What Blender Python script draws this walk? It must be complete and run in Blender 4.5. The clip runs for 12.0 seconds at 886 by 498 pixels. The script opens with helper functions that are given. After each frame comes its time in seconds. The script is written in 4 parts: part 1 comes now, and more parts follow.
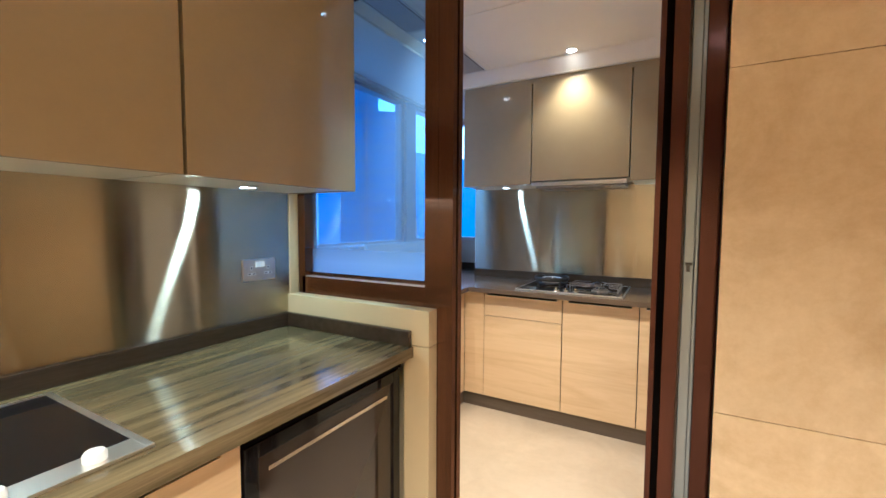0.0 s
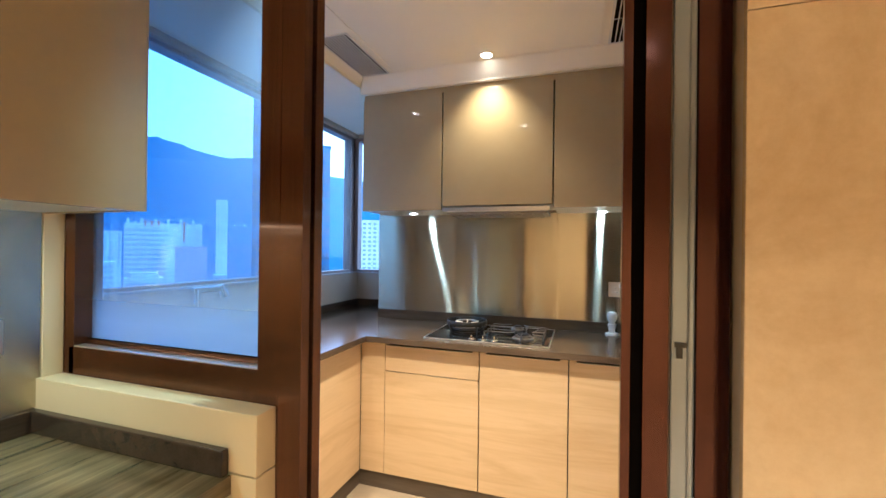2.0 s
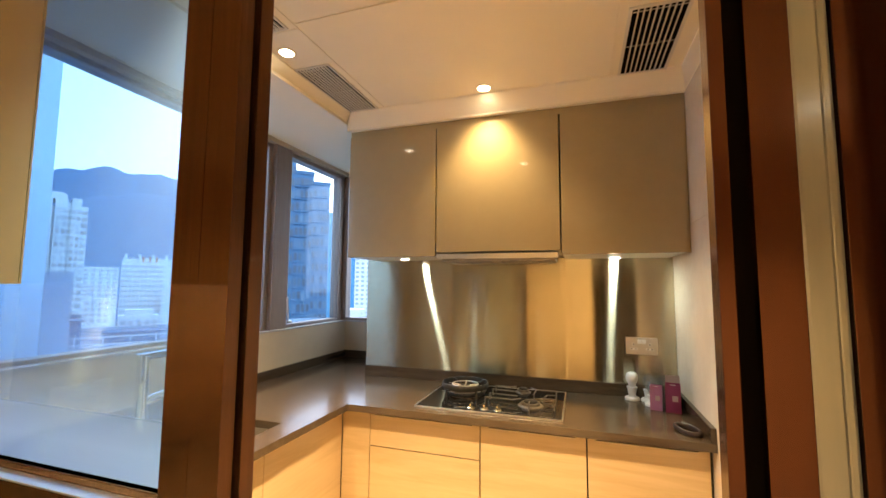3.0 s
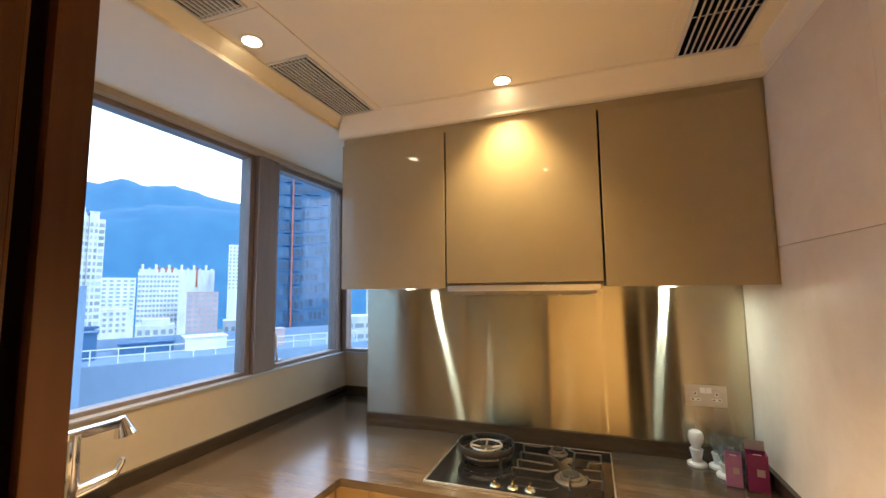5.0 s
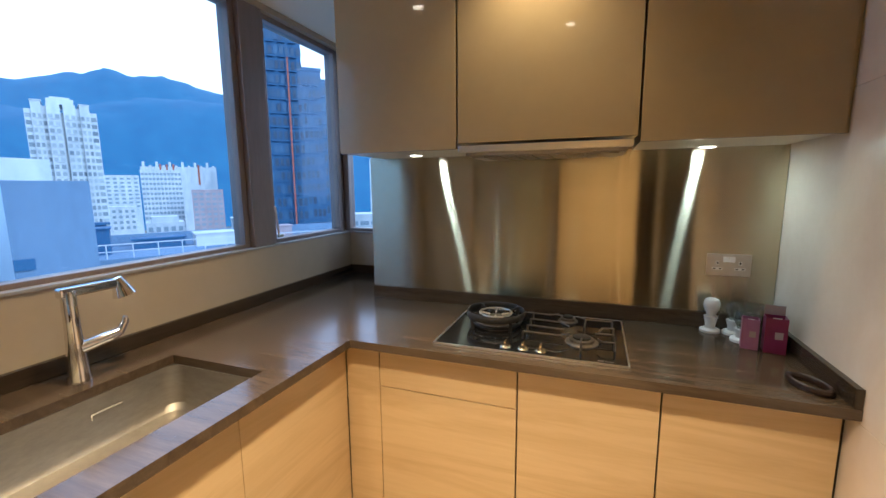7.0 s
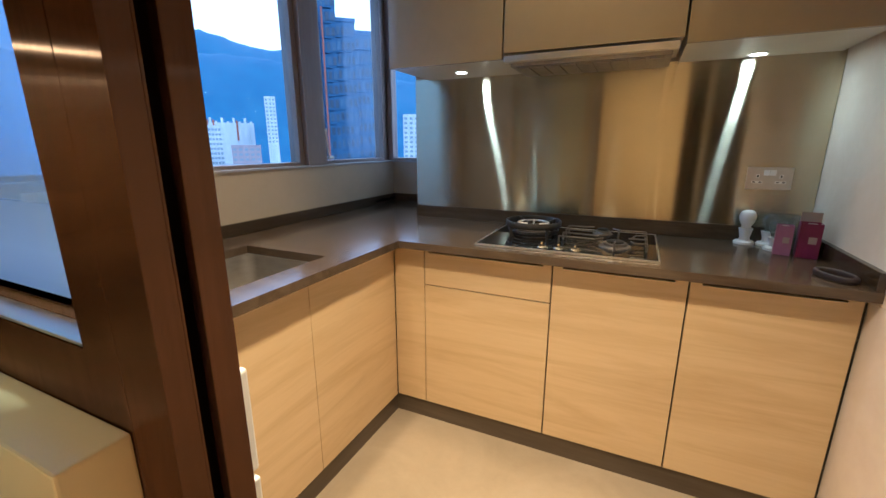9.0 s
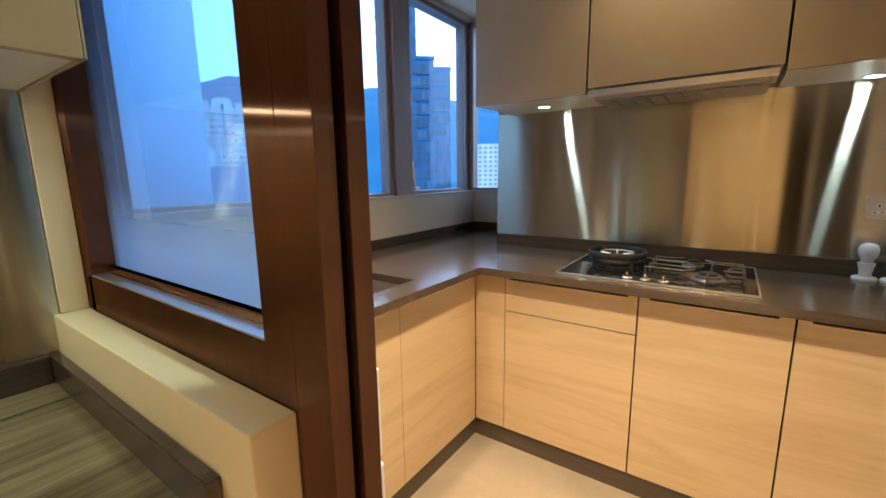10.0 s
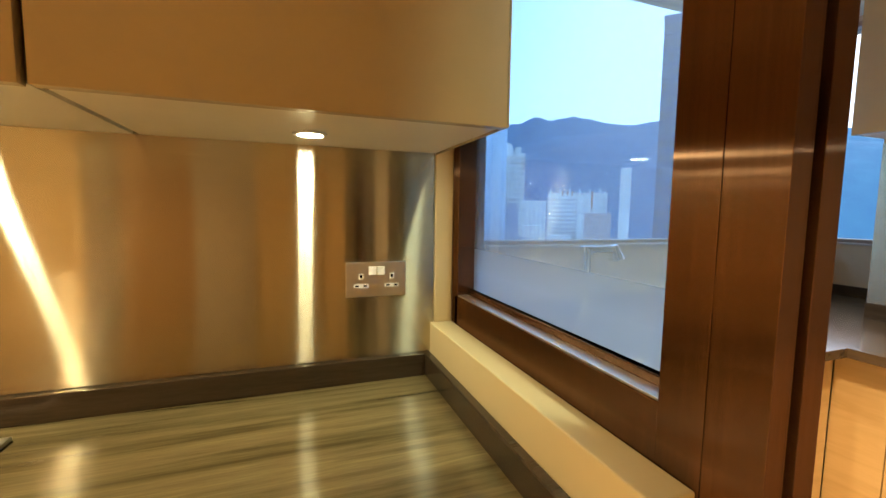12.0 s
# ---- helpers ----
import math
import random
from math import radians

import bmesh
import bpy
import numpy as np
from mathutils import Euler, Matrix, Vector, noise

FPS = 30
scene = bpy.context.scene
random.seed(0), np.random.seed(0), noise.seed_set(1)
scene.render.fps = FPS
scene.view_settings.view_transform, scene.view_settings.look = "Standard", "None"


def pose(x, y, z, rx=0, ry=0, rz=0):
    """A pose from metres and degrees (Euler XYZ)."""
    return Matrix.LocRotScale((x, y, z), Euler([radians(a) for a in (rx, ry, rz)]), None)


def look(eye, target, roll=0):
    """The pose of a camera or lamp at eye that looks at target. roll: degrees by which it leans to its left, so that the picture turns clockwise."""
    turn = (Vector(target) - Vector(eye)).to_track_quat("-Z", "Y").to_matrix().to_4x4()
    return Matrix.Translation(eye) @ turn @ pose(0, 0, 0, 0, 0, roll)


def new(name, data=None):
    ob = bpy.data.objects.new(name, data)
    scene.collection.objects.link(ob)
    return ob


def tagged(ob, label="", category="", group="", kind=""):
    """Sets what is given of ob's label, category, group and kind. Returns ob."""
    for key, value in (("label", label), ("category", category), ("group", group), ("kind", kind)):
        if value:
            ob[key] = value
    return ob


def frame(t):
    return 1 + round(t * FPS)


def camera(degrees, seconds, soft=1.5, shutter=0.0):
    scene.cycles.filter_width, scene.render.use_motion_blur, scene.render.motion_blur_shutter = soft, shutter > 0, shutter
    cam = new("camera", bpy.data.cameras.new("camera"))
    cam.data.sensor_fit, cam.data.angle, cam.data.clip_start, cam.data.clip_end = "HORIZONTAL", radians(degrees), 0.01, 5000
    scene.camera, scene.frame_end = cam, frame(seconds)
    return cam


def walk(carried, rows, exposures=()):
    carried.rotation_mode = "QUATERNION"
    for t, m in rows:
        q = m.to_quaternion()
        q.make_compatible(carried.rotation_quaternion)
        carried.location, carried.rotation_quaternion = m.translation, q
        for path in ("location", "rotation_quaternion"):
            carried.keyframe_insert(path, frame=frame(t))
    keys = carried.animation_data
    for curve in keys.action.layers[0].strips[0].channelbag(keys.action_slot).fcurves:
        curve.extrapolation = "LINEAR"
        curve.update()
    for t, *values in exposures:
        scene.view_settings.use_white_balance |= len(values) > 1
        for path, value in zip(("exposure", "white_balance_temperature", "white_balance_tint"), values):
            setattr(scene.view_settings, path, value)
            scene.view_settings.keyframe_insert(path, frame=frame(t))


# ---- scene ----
cam = camera(94.0, 12.0)
PATH = [
    (0, (0.195, 0.092, 1.361), (-0.777, 1.836, 1.236), 0.3),
    (0.5, (0.154, 0.223, 1.353), (-0.675, 2.039, 1.221), 0.4),
    (1, (0.122, 0.383, 1.367), (-0.605, 2.242, 1.252), 0.5),
    (1.5, (0.12, 0.504, 1.385), (-0.545, 2.389, 1.318), 0.6),
    (2, (0.079, 0.659, 1.401), (-0.55, 2.557, 1.406), 0.7),
    (2.5, (0.016, 0.828, 1.449), (-0.587, 2.732, 1.537), 0.5),
    (3, (0.014, 0.928, 1.491), (-0.608, 2.821, 1.664), 0.4),
    (3.5, (-0.021, 1.032, 1.557), (-0.648, 2.919, 1.769), 0.1),
    (3.7, (-0.034, 1.08, 1.581), (-0.666, 2.964, 1.808), -0.0),
    (5.3, (-0.138, 1.338, 1.641), (-0.815, 3.213, 1.803), -0.7),
    (5.5, (-0.154, 1.361, 1.63), (-0.831, 3.238, 1.755), -0.7),
    (6, (-0.169, 1.407, 1.6), (-0.857, 3.285, 1.594), -0.8),
    (6.5, (-0.182, 1.427, 1.552), (-0.87, 3.299, 1.402), -0.6),
    (7, (-0.19, 1.439, 1.494), (-0.879, 3.293, 1.201), -0.5),
    (7.5, (-0.201, 1.433, 1.434), (-0.894, 3.262, 1.014), -0.4),
    (7.7, (-0.201, 1.424, 1.417), (-0.899, 3.239, 0.947), -0.5),
    (9.3, (-0.161, 1.236, 1.296), (-1.047, 2.965, 0.823), -0.5),
    (9.5, (-0.159, 1.221, 1.3), (-1.105, 2.927, 0.858), -0.8),
    (10, (-0.17, 1.176, 1.318), (-1.3, 2.788, 0.964), -0.8),
    (10.5, (-0.206, 1.141, 1.337), (-1.545, 2.602, 1.07), -0.7),
    (11, (-0.232, 1.127, 1.335), (-1.784, 2.372, 1.127), -0.2),
    (11.5, (-0.266, 1.085, 1.332), (-2.0, 2.065, 1.153), 0.4),
    (12, (-0.28, 1.04, 1.337), (-2.149, 1.718, 1.158), 0.8),
]
walk(cam, [(t, look(eye, target, roll)) for t, eye, target, roll in PATH], [(0.0, 1.92, 4180, 10), (2.0, 2.02, 4600, 10), (3.5, 2.26, 7000, 10), (5.5, 1.88, 5880, 10), (7.5, 1.38, 5220, 10), (9.5, 1.52, 4950, 10), (11.0, 1.80, 5800, 10), (12.0, 1.82, 6800, 10)])

# ---- world, sun, large lights, exposure ----
world = bpy.data.worlds.new("sky")
scene.world = world
world.use_nodes = True
wn = world.node_tree
sky = wn.nodes.new("ShaderNodeTexSky")
sky.sky_type = 'NISHITA'
sky.sun_disc = False
sky.sun_elevation, sky.sun_rotation = radians(24), radians(100)
sky.air_density, sky.dust_density, sky.ozone_density = 1.0, 4.0, 2.0
wn.nodes["Background"].inputs["Strength"].default_value = 0.13
cover = wn.nodes.new("ShaderNodeMix")
cover.data_type = 'RGBA'
cover.inputs["Factor"].default_value = 0.68
cover.inputs[7].default_value = (9.6, 9.5, 10.6, 1)
wn.links.new(sky.outputs["Color"], cover.inputs[6])
wn.links.new(cover.outputs[2], wn.nodes["Background"].inputs["Color"])
sun_data = bpy.data.lights.new("sun", 'SUN')
sun_data.energy, sun_data.angle, sun_data.color = 0.8, radians(15), (1.0, 0.95, 0.88)
sun = new("sun", sun_data)
sun.matrix_world = look((60, -20, 40), (0, 0, 0))


def lamp(name, x, y, z, watts, size, colour, spread=150):
    data = bpy.data.lights.new(name, 'AREA')
    data.shape, data.size, data.energy, data.color, data.spread = 'DISK', size, watts, colour, radians(spread)
    ob = new(name, data)
    ob.matrix_world = pose(x, y, z)
    return ob


def spot(name, x, y, z, watts, cone, colour):
    data = bpy.data.lights.new(name, 'SPOT')
    data.energy, data.color, data.spot_size, data.spot_blend, data.shadow_soft_size = watts, colour, radians(cone), 1.0, 0.05
    ob = new(name, data)
    ob.matrix_world = pose(x, y, z)
    return ob


WARM, COOL = (1.0, 0.69, 0.34), (1.0, 0.97, 0.62)
DOWNLIGHTS = [(-0.424, 2.902), (-1.165, 2.335), (-0.39, 1.77)]
HALL_LIGHTS = [(0.40, -0.30), (1.25, -0.80), (-0.05, -1.1)]
UNDER_LIGHTS = [(-0.985, 3.235, 1.638), (0.205, 3.335, 1.638)]
HALL_UNDER = [(-1.172, 1.075, 1.4845), (-1.172, 0.39, 1.4845), (-1.172, -0.29, 1.4845)]
CEIL, HALL_CEIL = 2.486, 2.48
for (lx, ly), watts, cone in zip(DOWNLIGHTS, (15, 40, 128), (108, 86, 101)):
    spot("downlight_lamp", lx, ly, CEIL - 0.030, watts, cone, WARM)
for lx, ly in HALL_LIGHTS:
    spot("hall_lamp", lx, ly, HALL_CEIL - 0.030, 112, 122, WARM)
for lx, ly, lz in UNDER_LIGHTS:
    for k in (-1, 0, 1):
        lamp("under_cabinet_lamp", lx + 0.013 * k, ly, lz - 0.0005, 0.18, 0.006, (0.86, 1.0, 0.86), 178)
for lx, ly, lz in HALL_UNDER[:2]:
    for k in (-1, 0, 1):
        lamp("under_cabinet_lamp", lx, ly + 0.014 * k, lz - 0.0005, 0.23, 0.006, COOL, 178)
lamp("under_cabinet_lamp", *HALL_UNDER[2][:2], HALL_UNDER[2][2] - 0.0005, 0.9, 0.02, COOL, 178)


# ---- materials ----
def nodes_of(name):
    m = bpy.data.materials.new(name)
    m.use_nodes = True
    return m, m.node_tree, m.node_tree.nodes["Principled BSDF"]


def node(tree, kind, **inputs):
    n = tree.nodes.new("ShaderNode" + kind)
    for key, value in inputs.items():
        n.inputs[key.replace("_", " ")].default_value = value
    return n


def surface(name, dark, light, rough=0.5, metal=0.0, scale=(6, 6, 6), detail=5.0, bump=0.0, bump_scale=90.0,
            coat=0.0, contrast=(0.35, 0.68), vary_rough=0.06, fine=0.25, warp=0.0, island=0.0, lean=(0, 0, 0)):
    """A two-scale procedural surface: broad colour variation, fine grain, uneven gloss and relief."""
    m, t, b = nodes_of(name)
    geo = node(t, "NewGeometry")
    mapping = node(t, "Mapping", Scale=scale, Rotation=lean)
    t.links.new(geo.outputs["Position"], mapping.inputs["Vector"])
    broad = node(t, "TexNoise", Scale=1.0, Detail=detail, Roughness=0.6, Distortion=warp)
    t.links.new(mapping.outputs["Vector"], broad.inputs["Vector"])
    ramp = node(t, "ValToRGB")
    ramp.color_ramp.elements[0].position, ramp.color_ramp.elements[1].position = contrast
    ramp.color_ramp.elements[0].color, ramp.color_ramp.elements[1].color = (*dark, 1), (*light, 1)
    t.links.new(broad.outputs["Fac"], ramp.inputs["Fac"])
    grain_map = node(t, "Mapping", Scale=tuple(9 * s for s in scale))
    t.links.new(geo.outputs["Position"], grain_map.inputs["Vector"])
    grain = node(t, "TexNoise", Scale=1.0, Detail=4.0, Roughness=0.7)
    t.links.new(grain_map.outputs["Vector"], grain.inputs["Vector"])
    mix = t.nodes.new("ShaderNodeMix")
    mix.data_type, mix.blend_type = 'RGBA', 'SOFT_LIGHT'
    mix.inputs["Factor"].default_value = fine
    t.links.new(ramp.outputs["Color"], mix.inputs[6])
    t.links.new(grain.outputs["Fac"], mix.inputs[7])
    last = mix.outputs[2]
    if island:
        info = node(t, "ObjectInfo")
        span = node(t, "MapRange", To_Min=1.0 - island, To_Max=1.0 + island)
        t.links.new(info.outputs["Random"], span.inputs["Value"])
        tone = node(t, "HueSaturation")
        t.links.new(span.outputs["Result"], tone.inputs["Value"])
        t.links.new(last, tone.inputs["Color"])
        last = tone.outputs["Color"]
    t.links.new(last, b.inputs["Base Color"])
    b.inputs["Metallic"].default_value = metal
    if vary_rough:
        gloss = node(t, "MapRange", To_Min=max(0.02, rough - vary_rough), To_Max=rough + vary_rough)
        t.links.new(grain.outputs["Fac"], gloss.inputs["Value"])
        t.links.new(gloss.outputs["Result"], b.inputs["Roughness"])
    else:
        b.inputs["Roughness"].default_value = rough
    if coat:
        b.inputs["Coat Weight"].default_value, b.inputs["Coat Roughness"].default_value = coat, 0.04
    if bump:
        relief = node(t, "TexNoise", Scale=bump_scale, Detail=4.0)
        t.links.new(geo.outputs["Position"], relief.inputs["Vector"])
        bumped = node(t, "Bump", Strength=bump, Distance=0.002)
        t.links.new(relief.outputs["Fac"], bumped.inputs["Height"])
        t.links.new(bumped.outputs["Normal"], b.inputs["Normal"])
    return m


def brushed(name, dark, light, rough, stretch, along, scale, tangle=0.02):
    """Brushed sheet metal: its highlights are drawn out across the brushing."""
    m = bpy.data.materials.new(name)
    m.use_nodes = True
    t = m.node_tree
    t.nodes.clear()
    out = node(t, "OutputMaterial")
    metal = t.nodes.new("ShaderNodeBsdfAnisotropic")
    metal.distribution = 'GGX'
    metal.inputs["Anisotropy"].default_value = stretch
    way = node(t, "CombineXYZ", X=along[0], Y=along[1], Z=along[2])
    t.links.new(way.outputs["Vector"], metal.inputs["Tangent"])
    geo = node(t, "NewGeometry")
    mapping = node(t, "Mapping", Scale=scale)
    t.links.new(geo.outputs["Position"], mapping.inputs["Vector"])
    grain = node(t, "TexNoise", Scale=1.0, Detail=5.0, Roughness=0.7)
    t.links.new(mapping.outputs["Vector"], grain.inputs["Vector"])
    ramp = node(t, "ValToRGB")
    ramp.color_ramp.elements[0].position, ramp.color_ramp.elements[1].position = 0.3, 0.7
    ramp.color_ramp.elements[0].color, ramp.color_ramp.elements[1].color = (*dark, 1), (*light, 1)
    t.links.new(grain.outputs["Fac"], ramp.inputs["Fac"])
    t.links.new(ramp.outputs["Color"], metal.inputs["Color"])
    smear = node(t, "TexNoise", Scale=3.0, Detail=3.0)
    t.links.new(geo.outputs["Position"], smear.inputs["Vector"])
    gloss = node(t, "MapRange", To_Min=rough - tangle, To_Max=rough + tangle)
    t.links.new(smear.outputs["Fac"], gloss.inputs["Value"])
    t.links.new(gloss.outputs["Result"], metal.inputs["Roughness"])
    t.links.new(metal.outputs["BSDF"], out.inputs["Surface"])
    return m


def simple(name, colour, rough=0.4, metal=0.0, emit=None, strength=0.0):
    m, t, b = nodes_of(name)
    b.inputs["Base Color"].default_value = (*colour, 1)
    b.inputs["Metallic"].default_value, b.inputs["Roughness"].default_value = metal, rough
    if emit:
        b.inputs["Emission Color"].default_value = (*emit, 1)
        b.inputs["Emission Strength"].default_value = strength
    return m


def pane_glass(name, tint, veil=0.0, veil_colour=(0.6, 0.75, 1.0), shine=0.035, veil_low=0.0):
    """Thin clear glass: tinted see-through with a mirror sheen, and a faint translucent veil that may thicken towards
    the sill.
    """
    m = bpy.data.materials.new(name)
    m.use_nodes = True
    t = m.node_tree
    t.nodes.clear()
    out = node(t, "OutputMaterial")
    clear = node(t, "BsdfTransparent", Color=(*tint, 1))
    gloss = node(t, "BsdfGlossy", Roughness=0.0)
    edge = node(t, "LayerWeight", Blend=0.5)
    bend = node(t, "Math")
    bend.operation, bend.inputs[1].default_value = 'POWER', 4.0
    sheen = node(t, "MapRange", To_Min=shine, To_Max=0.9)
    t.links.new(edge.outputs["Facing"], bend.inputs[0])
    t.links.new(bend.outputs["Value"], sheen.inputs["Value"])
    mix = node(t, "MixShader")
    t.links.new(sheen.outputs["Result"], mix.inputs["Fac"])
    t.links.new(clear.outputs["BSDF"], mix.inputs[1])
    t.links.new(gloss.outputs["BSDF"], mix.inputs[2])
    last = mix
    if veil:
        veil_bsdf = node(t, "BsdfTranslucent", Color=(*veil_colour, 1))
        over = node(t, "MixShader", Fac=veil)
        if veil_low:
            where = node(t, "NewGeometry")
            apart = node(t, "SeparateXYZ")
            fade = node(t, "MapRange", From_Min=1.18, From_Max=1.31, To_Min=veil_low, To_Max=veil)
            t.links.new(where.outputs["Position"], apart.inputs["Vector"])
            t.links.new(apart.outputs["Z"], fade.inputs["Value"])
            t.links.new(fade.outputs["Result"], over.inputs["Fac"])
        t.links.new(mix.outputs["Shader"], over.inputs[1])
        t.links.new(veil_bsdf.outputs["BSDF"], over.inputs[2])
        last = over
    t.links.new(last.outputs["Shader"], out.inputs["Surface"])
    return m


M_LACQUER = surface("taupe_lacquer", (0.335, 0.262, 0.140), (0.355, 0.279, 0.152), 0.32, scale=(2, 2, 2), fine=0.08, coat=0.7, vary_rough=0.02)
M_CARCASS = surface("cabinet_underside", (0.55, 0.50, 0.40), (0.60, 0.55, 0.45), 0.4, scale=(3, 3, 3), fine=0.1)
M_OAK = surface("pale_oak", (0.50, 0.355, 0.180), (0.60, 0.445, 0.245), 0.42, scale=(0.8, 0.8, 10), warp=1.4, detail=4, fine=0.16, contrast=(0.27, 0.56), lean=(0, radians(-4), 0))
# Lighter copy of the oak; paints the highlight along the finger lips.
M_LIP = surface("oak_edge_highlight", (0.66, 0.52, 0.32), (0.72, 0.58, 0.37), 0.45, scale=(3, 3, 12), fine=0.1)
M_STONE = surface("beige_marble", (0.52, 0.395, 0.225), (0.65, 0.52, 0.33), 0.22, scale=(3.2, 3.2, 3.2), warp=1.2, detail=9, fine=0.35, contrast=(0.3, 0.66), island=0.03)
M_MARBLE = surface("pale_kitchen_marble", (0.74, 0.635, 0.515), (0.82, 0.73, 0.615), 0.22, scale=(2.2, 2.2, 2.2), warp=1.0, detail=8, fine=0.15, island=0.03)
M_SILL = surface("cream_stone", (0.60, 0.50, 0.29), (0.64, 0.54, 0.33), 0.3, scale=(2, 2, 2), warp=0.3, detail=3, fine=0.03, contrast=(0.1, 0.9), vary_rough=0.0)
M_FLOOR = surface("cream_floor_marble", (0.315, 0.252, 0.172), (0.37, 0.298, 0.208), 0.2, scale=(2.4, 2.4, 2.4), warp=1.0, detail=7, fine=0.12, island=0.02)
M_COUNTER_Y = surface("veined_brown_stone", (0.055, 0.041, 0.018), (0.205, 0.160, 0.077), 0.16, scale=(34, 1.6, 34), warp=0.35, detail=7, fine=0.5, contrast=(0.3, 0.75), vary_rough=0.03)
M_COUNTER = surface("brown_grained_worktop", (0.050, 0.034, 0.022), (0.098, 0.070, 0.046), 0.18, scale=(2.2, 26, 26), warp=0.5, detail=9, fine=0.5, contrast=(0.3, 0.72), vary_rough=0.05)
# Darker copy of the worktop grain, for the side and hall upstands.
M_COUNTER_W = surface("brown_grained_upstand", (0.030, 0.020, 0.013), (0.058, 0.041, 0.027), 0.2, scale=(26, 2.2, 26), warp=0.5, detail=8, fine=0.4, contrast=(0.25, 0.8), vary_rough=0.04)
M_PAINT = surface("cream_ceiling_paint", (0.82, 0.735, 0.575), (0.85, 0.765, 0.605), 0.7, scale=(1.5, 1.5, 1.5), fine=0.05, bump=0.05)
M_WALLPAINT = surface("cream_wall_paint", (0.43, 0.355, 0.26), (0.47, 0.39, 0.29), 0.6, scale=(2, 2, 2), fine=0.08, bump=0.05)
M_BRONZE = brushed("brushed_dark_bronze", (0.130, 0.070, 0.042), (0.18, 0.098, 0.060), 0.22, 0.82, (0, 0, 1), (160, 160, 1.5), 0.004)
M_COPPER = surface("polished_red_bronze", (0.055, 0.021, 0.014), (0.085, 0.034, 0.022), 0.14, 0.75, scale=(8, 8, 1.2), fine=0.08, vary_rough=0.03)
# Flat black for rubber and fittings, and for shade in gaps and ducts.
M_BLACK = simple("matt_black", (0.003, 0.0025, 0.0025), 0.8)
M_BLACK.node_tree.nodes["Principled BSDF"].inputs["Specular IOR Level"].default_value = 0.02
M_STEEL_X = brushed("brushed_steel_panel", (0.49, 0.45, 0.335), (0.56, 0.515, 0.39), 0.19, 0.85, (1, 0, 0), (2, 180, 180), 0.004)
M_STEEL_Y = brushed("brushed_steel_sheet", (0.49, 0.45, 0.335), (0.56, 0.515, 0.39), 0.19, 0.85, (0, 1, 0), (180, 2, 180), 0.004)
M_SINK = surface("satin_sink_steel", (0.34, 0.32, 0.29), (0.40, 0.375, 0.34), 0.50, 1.0, scale=(20, 20, 60), fine=0.2)
M_PLATE = surface("satin_nickel_plate", (0.56, 0.52, 0.47), (0.62, 0.58, 0.52), 0.36, 1.0, scale=(30, 30, 30), fine=0.1)
M_CHROME = simple("polished_chrome", (0.80, 0.80, 0.80), 0.08, 1.0)
M_RIM = simple("steel_rim", (0.78, 0.75, 0.70), 0.34, 1.0)
M_BLACKGLASS = simple("black_glass", (0.008, 0.008, 0.009), 0.05)
M_BLACKGLASS.node_tree.nodes["Principled BSDF"].inputs["Specular IOR Level"].default_value = 0.3
M_IRON = surface("black_cast_iron", (0.012, 0.011, 0.01), (0.03, 0.028, 0.026), 0.45, scale=(60, 60, 60), fine=0.3, bump=0.2, bump_scale=400)
M_GRATE = simple("polished_grate_iron", (0.30, 0.27, 0.24), 0.28, 1.0)
M_CAP = surface("worn_burner_metal", (0.16, 0.13, 0.10), (0.30, 0.26, 0.21), 0.4, 0.8, scale=(50, 50, 50), fine=0.4)
M_BRASS = simple("polished_nickel", (0.66, 0.58, 0.44), 0.18, 1.0)
M_WHITE = simple("white_plastic", (0.78, 0.78, 0.76), 0.32)
M_REVEAL = surface("cream_reveal_paint", (0.27, 0.225, 0.165), (0.31, 0.26, 0.195), 0.35, scale=(3, 3, 1), fine=0.1)
M_BROWNWOOD = surface("brown_band_veneer", (0.17, 0.085, 0.035), (0.26, 0.14, 0.06), 0.4, scale=(20, 20, 1.5), fine=0.2)
M_GREYBAND = surface("grey_band_paint", (0.30, 0.29, 0.31), (0.34, 0.33, 0.35), 0.45, scale=(3, 3, 3), fine=0.1)
M_SILLGREY = surface("grey_sill_paint", (0.34, 0.33, 0.33), (0.39, 0.38, 0.38), 0.4, scale=(4, 4, 4), fine=0.1)
# Near-black that puts the shade of gaps and finger notches into the colour.
M_GAPSHADE = simple("recess_shade", (0.02, 0.016, 0.012), 0.7)
M_TOE = surface("bronze_plinth", (0.09, 0.07, 0.05), (0.12, 0.095, 0.07), 0.4, 0.3, scale=(2, 2, 30), fine=0.2)
M_FRAME = surface("taupe_window_frame", (0.24, 0.19, 0.17), (0.28, 0.22, 0.20), 0.4, 0.3, scale=(30, 30, 3), fine=0.15)
M_PURPLE = surface("plum_card", (0.18, 0.015, 0.07), (0.22, 0.02, 0.09), 0.4, scale=(20, 20, 20), fine=0.1)
M_PINK = surface("mauve_card", (0.34, 0.13, 0.24), (0.40, 0.17, 0.30), 0.42, scale=(20, 20, 20), fine=0.1)
M_CARDIN = simple("grey_card_inside", (0.42, 0.34, 0.30), 0.7)
M_BROWN = surface("brown_leather_loop", (0.020, 0.010, 0.007), (0.036, 0.019, 0.012), 0.45, scale=(80, 80, 80), fine=0.3, bump=0.2, bump_scale=500)
M_VENT = simple("vent_paint", (0.66, 0.62, 0.55), 0.5)
M_LENS_W = simple("warm_lamp_lens", (0.9, 0.85, 0.75), 0.3, emit=(1.0, 0.80, 0.52), strength=10.0)
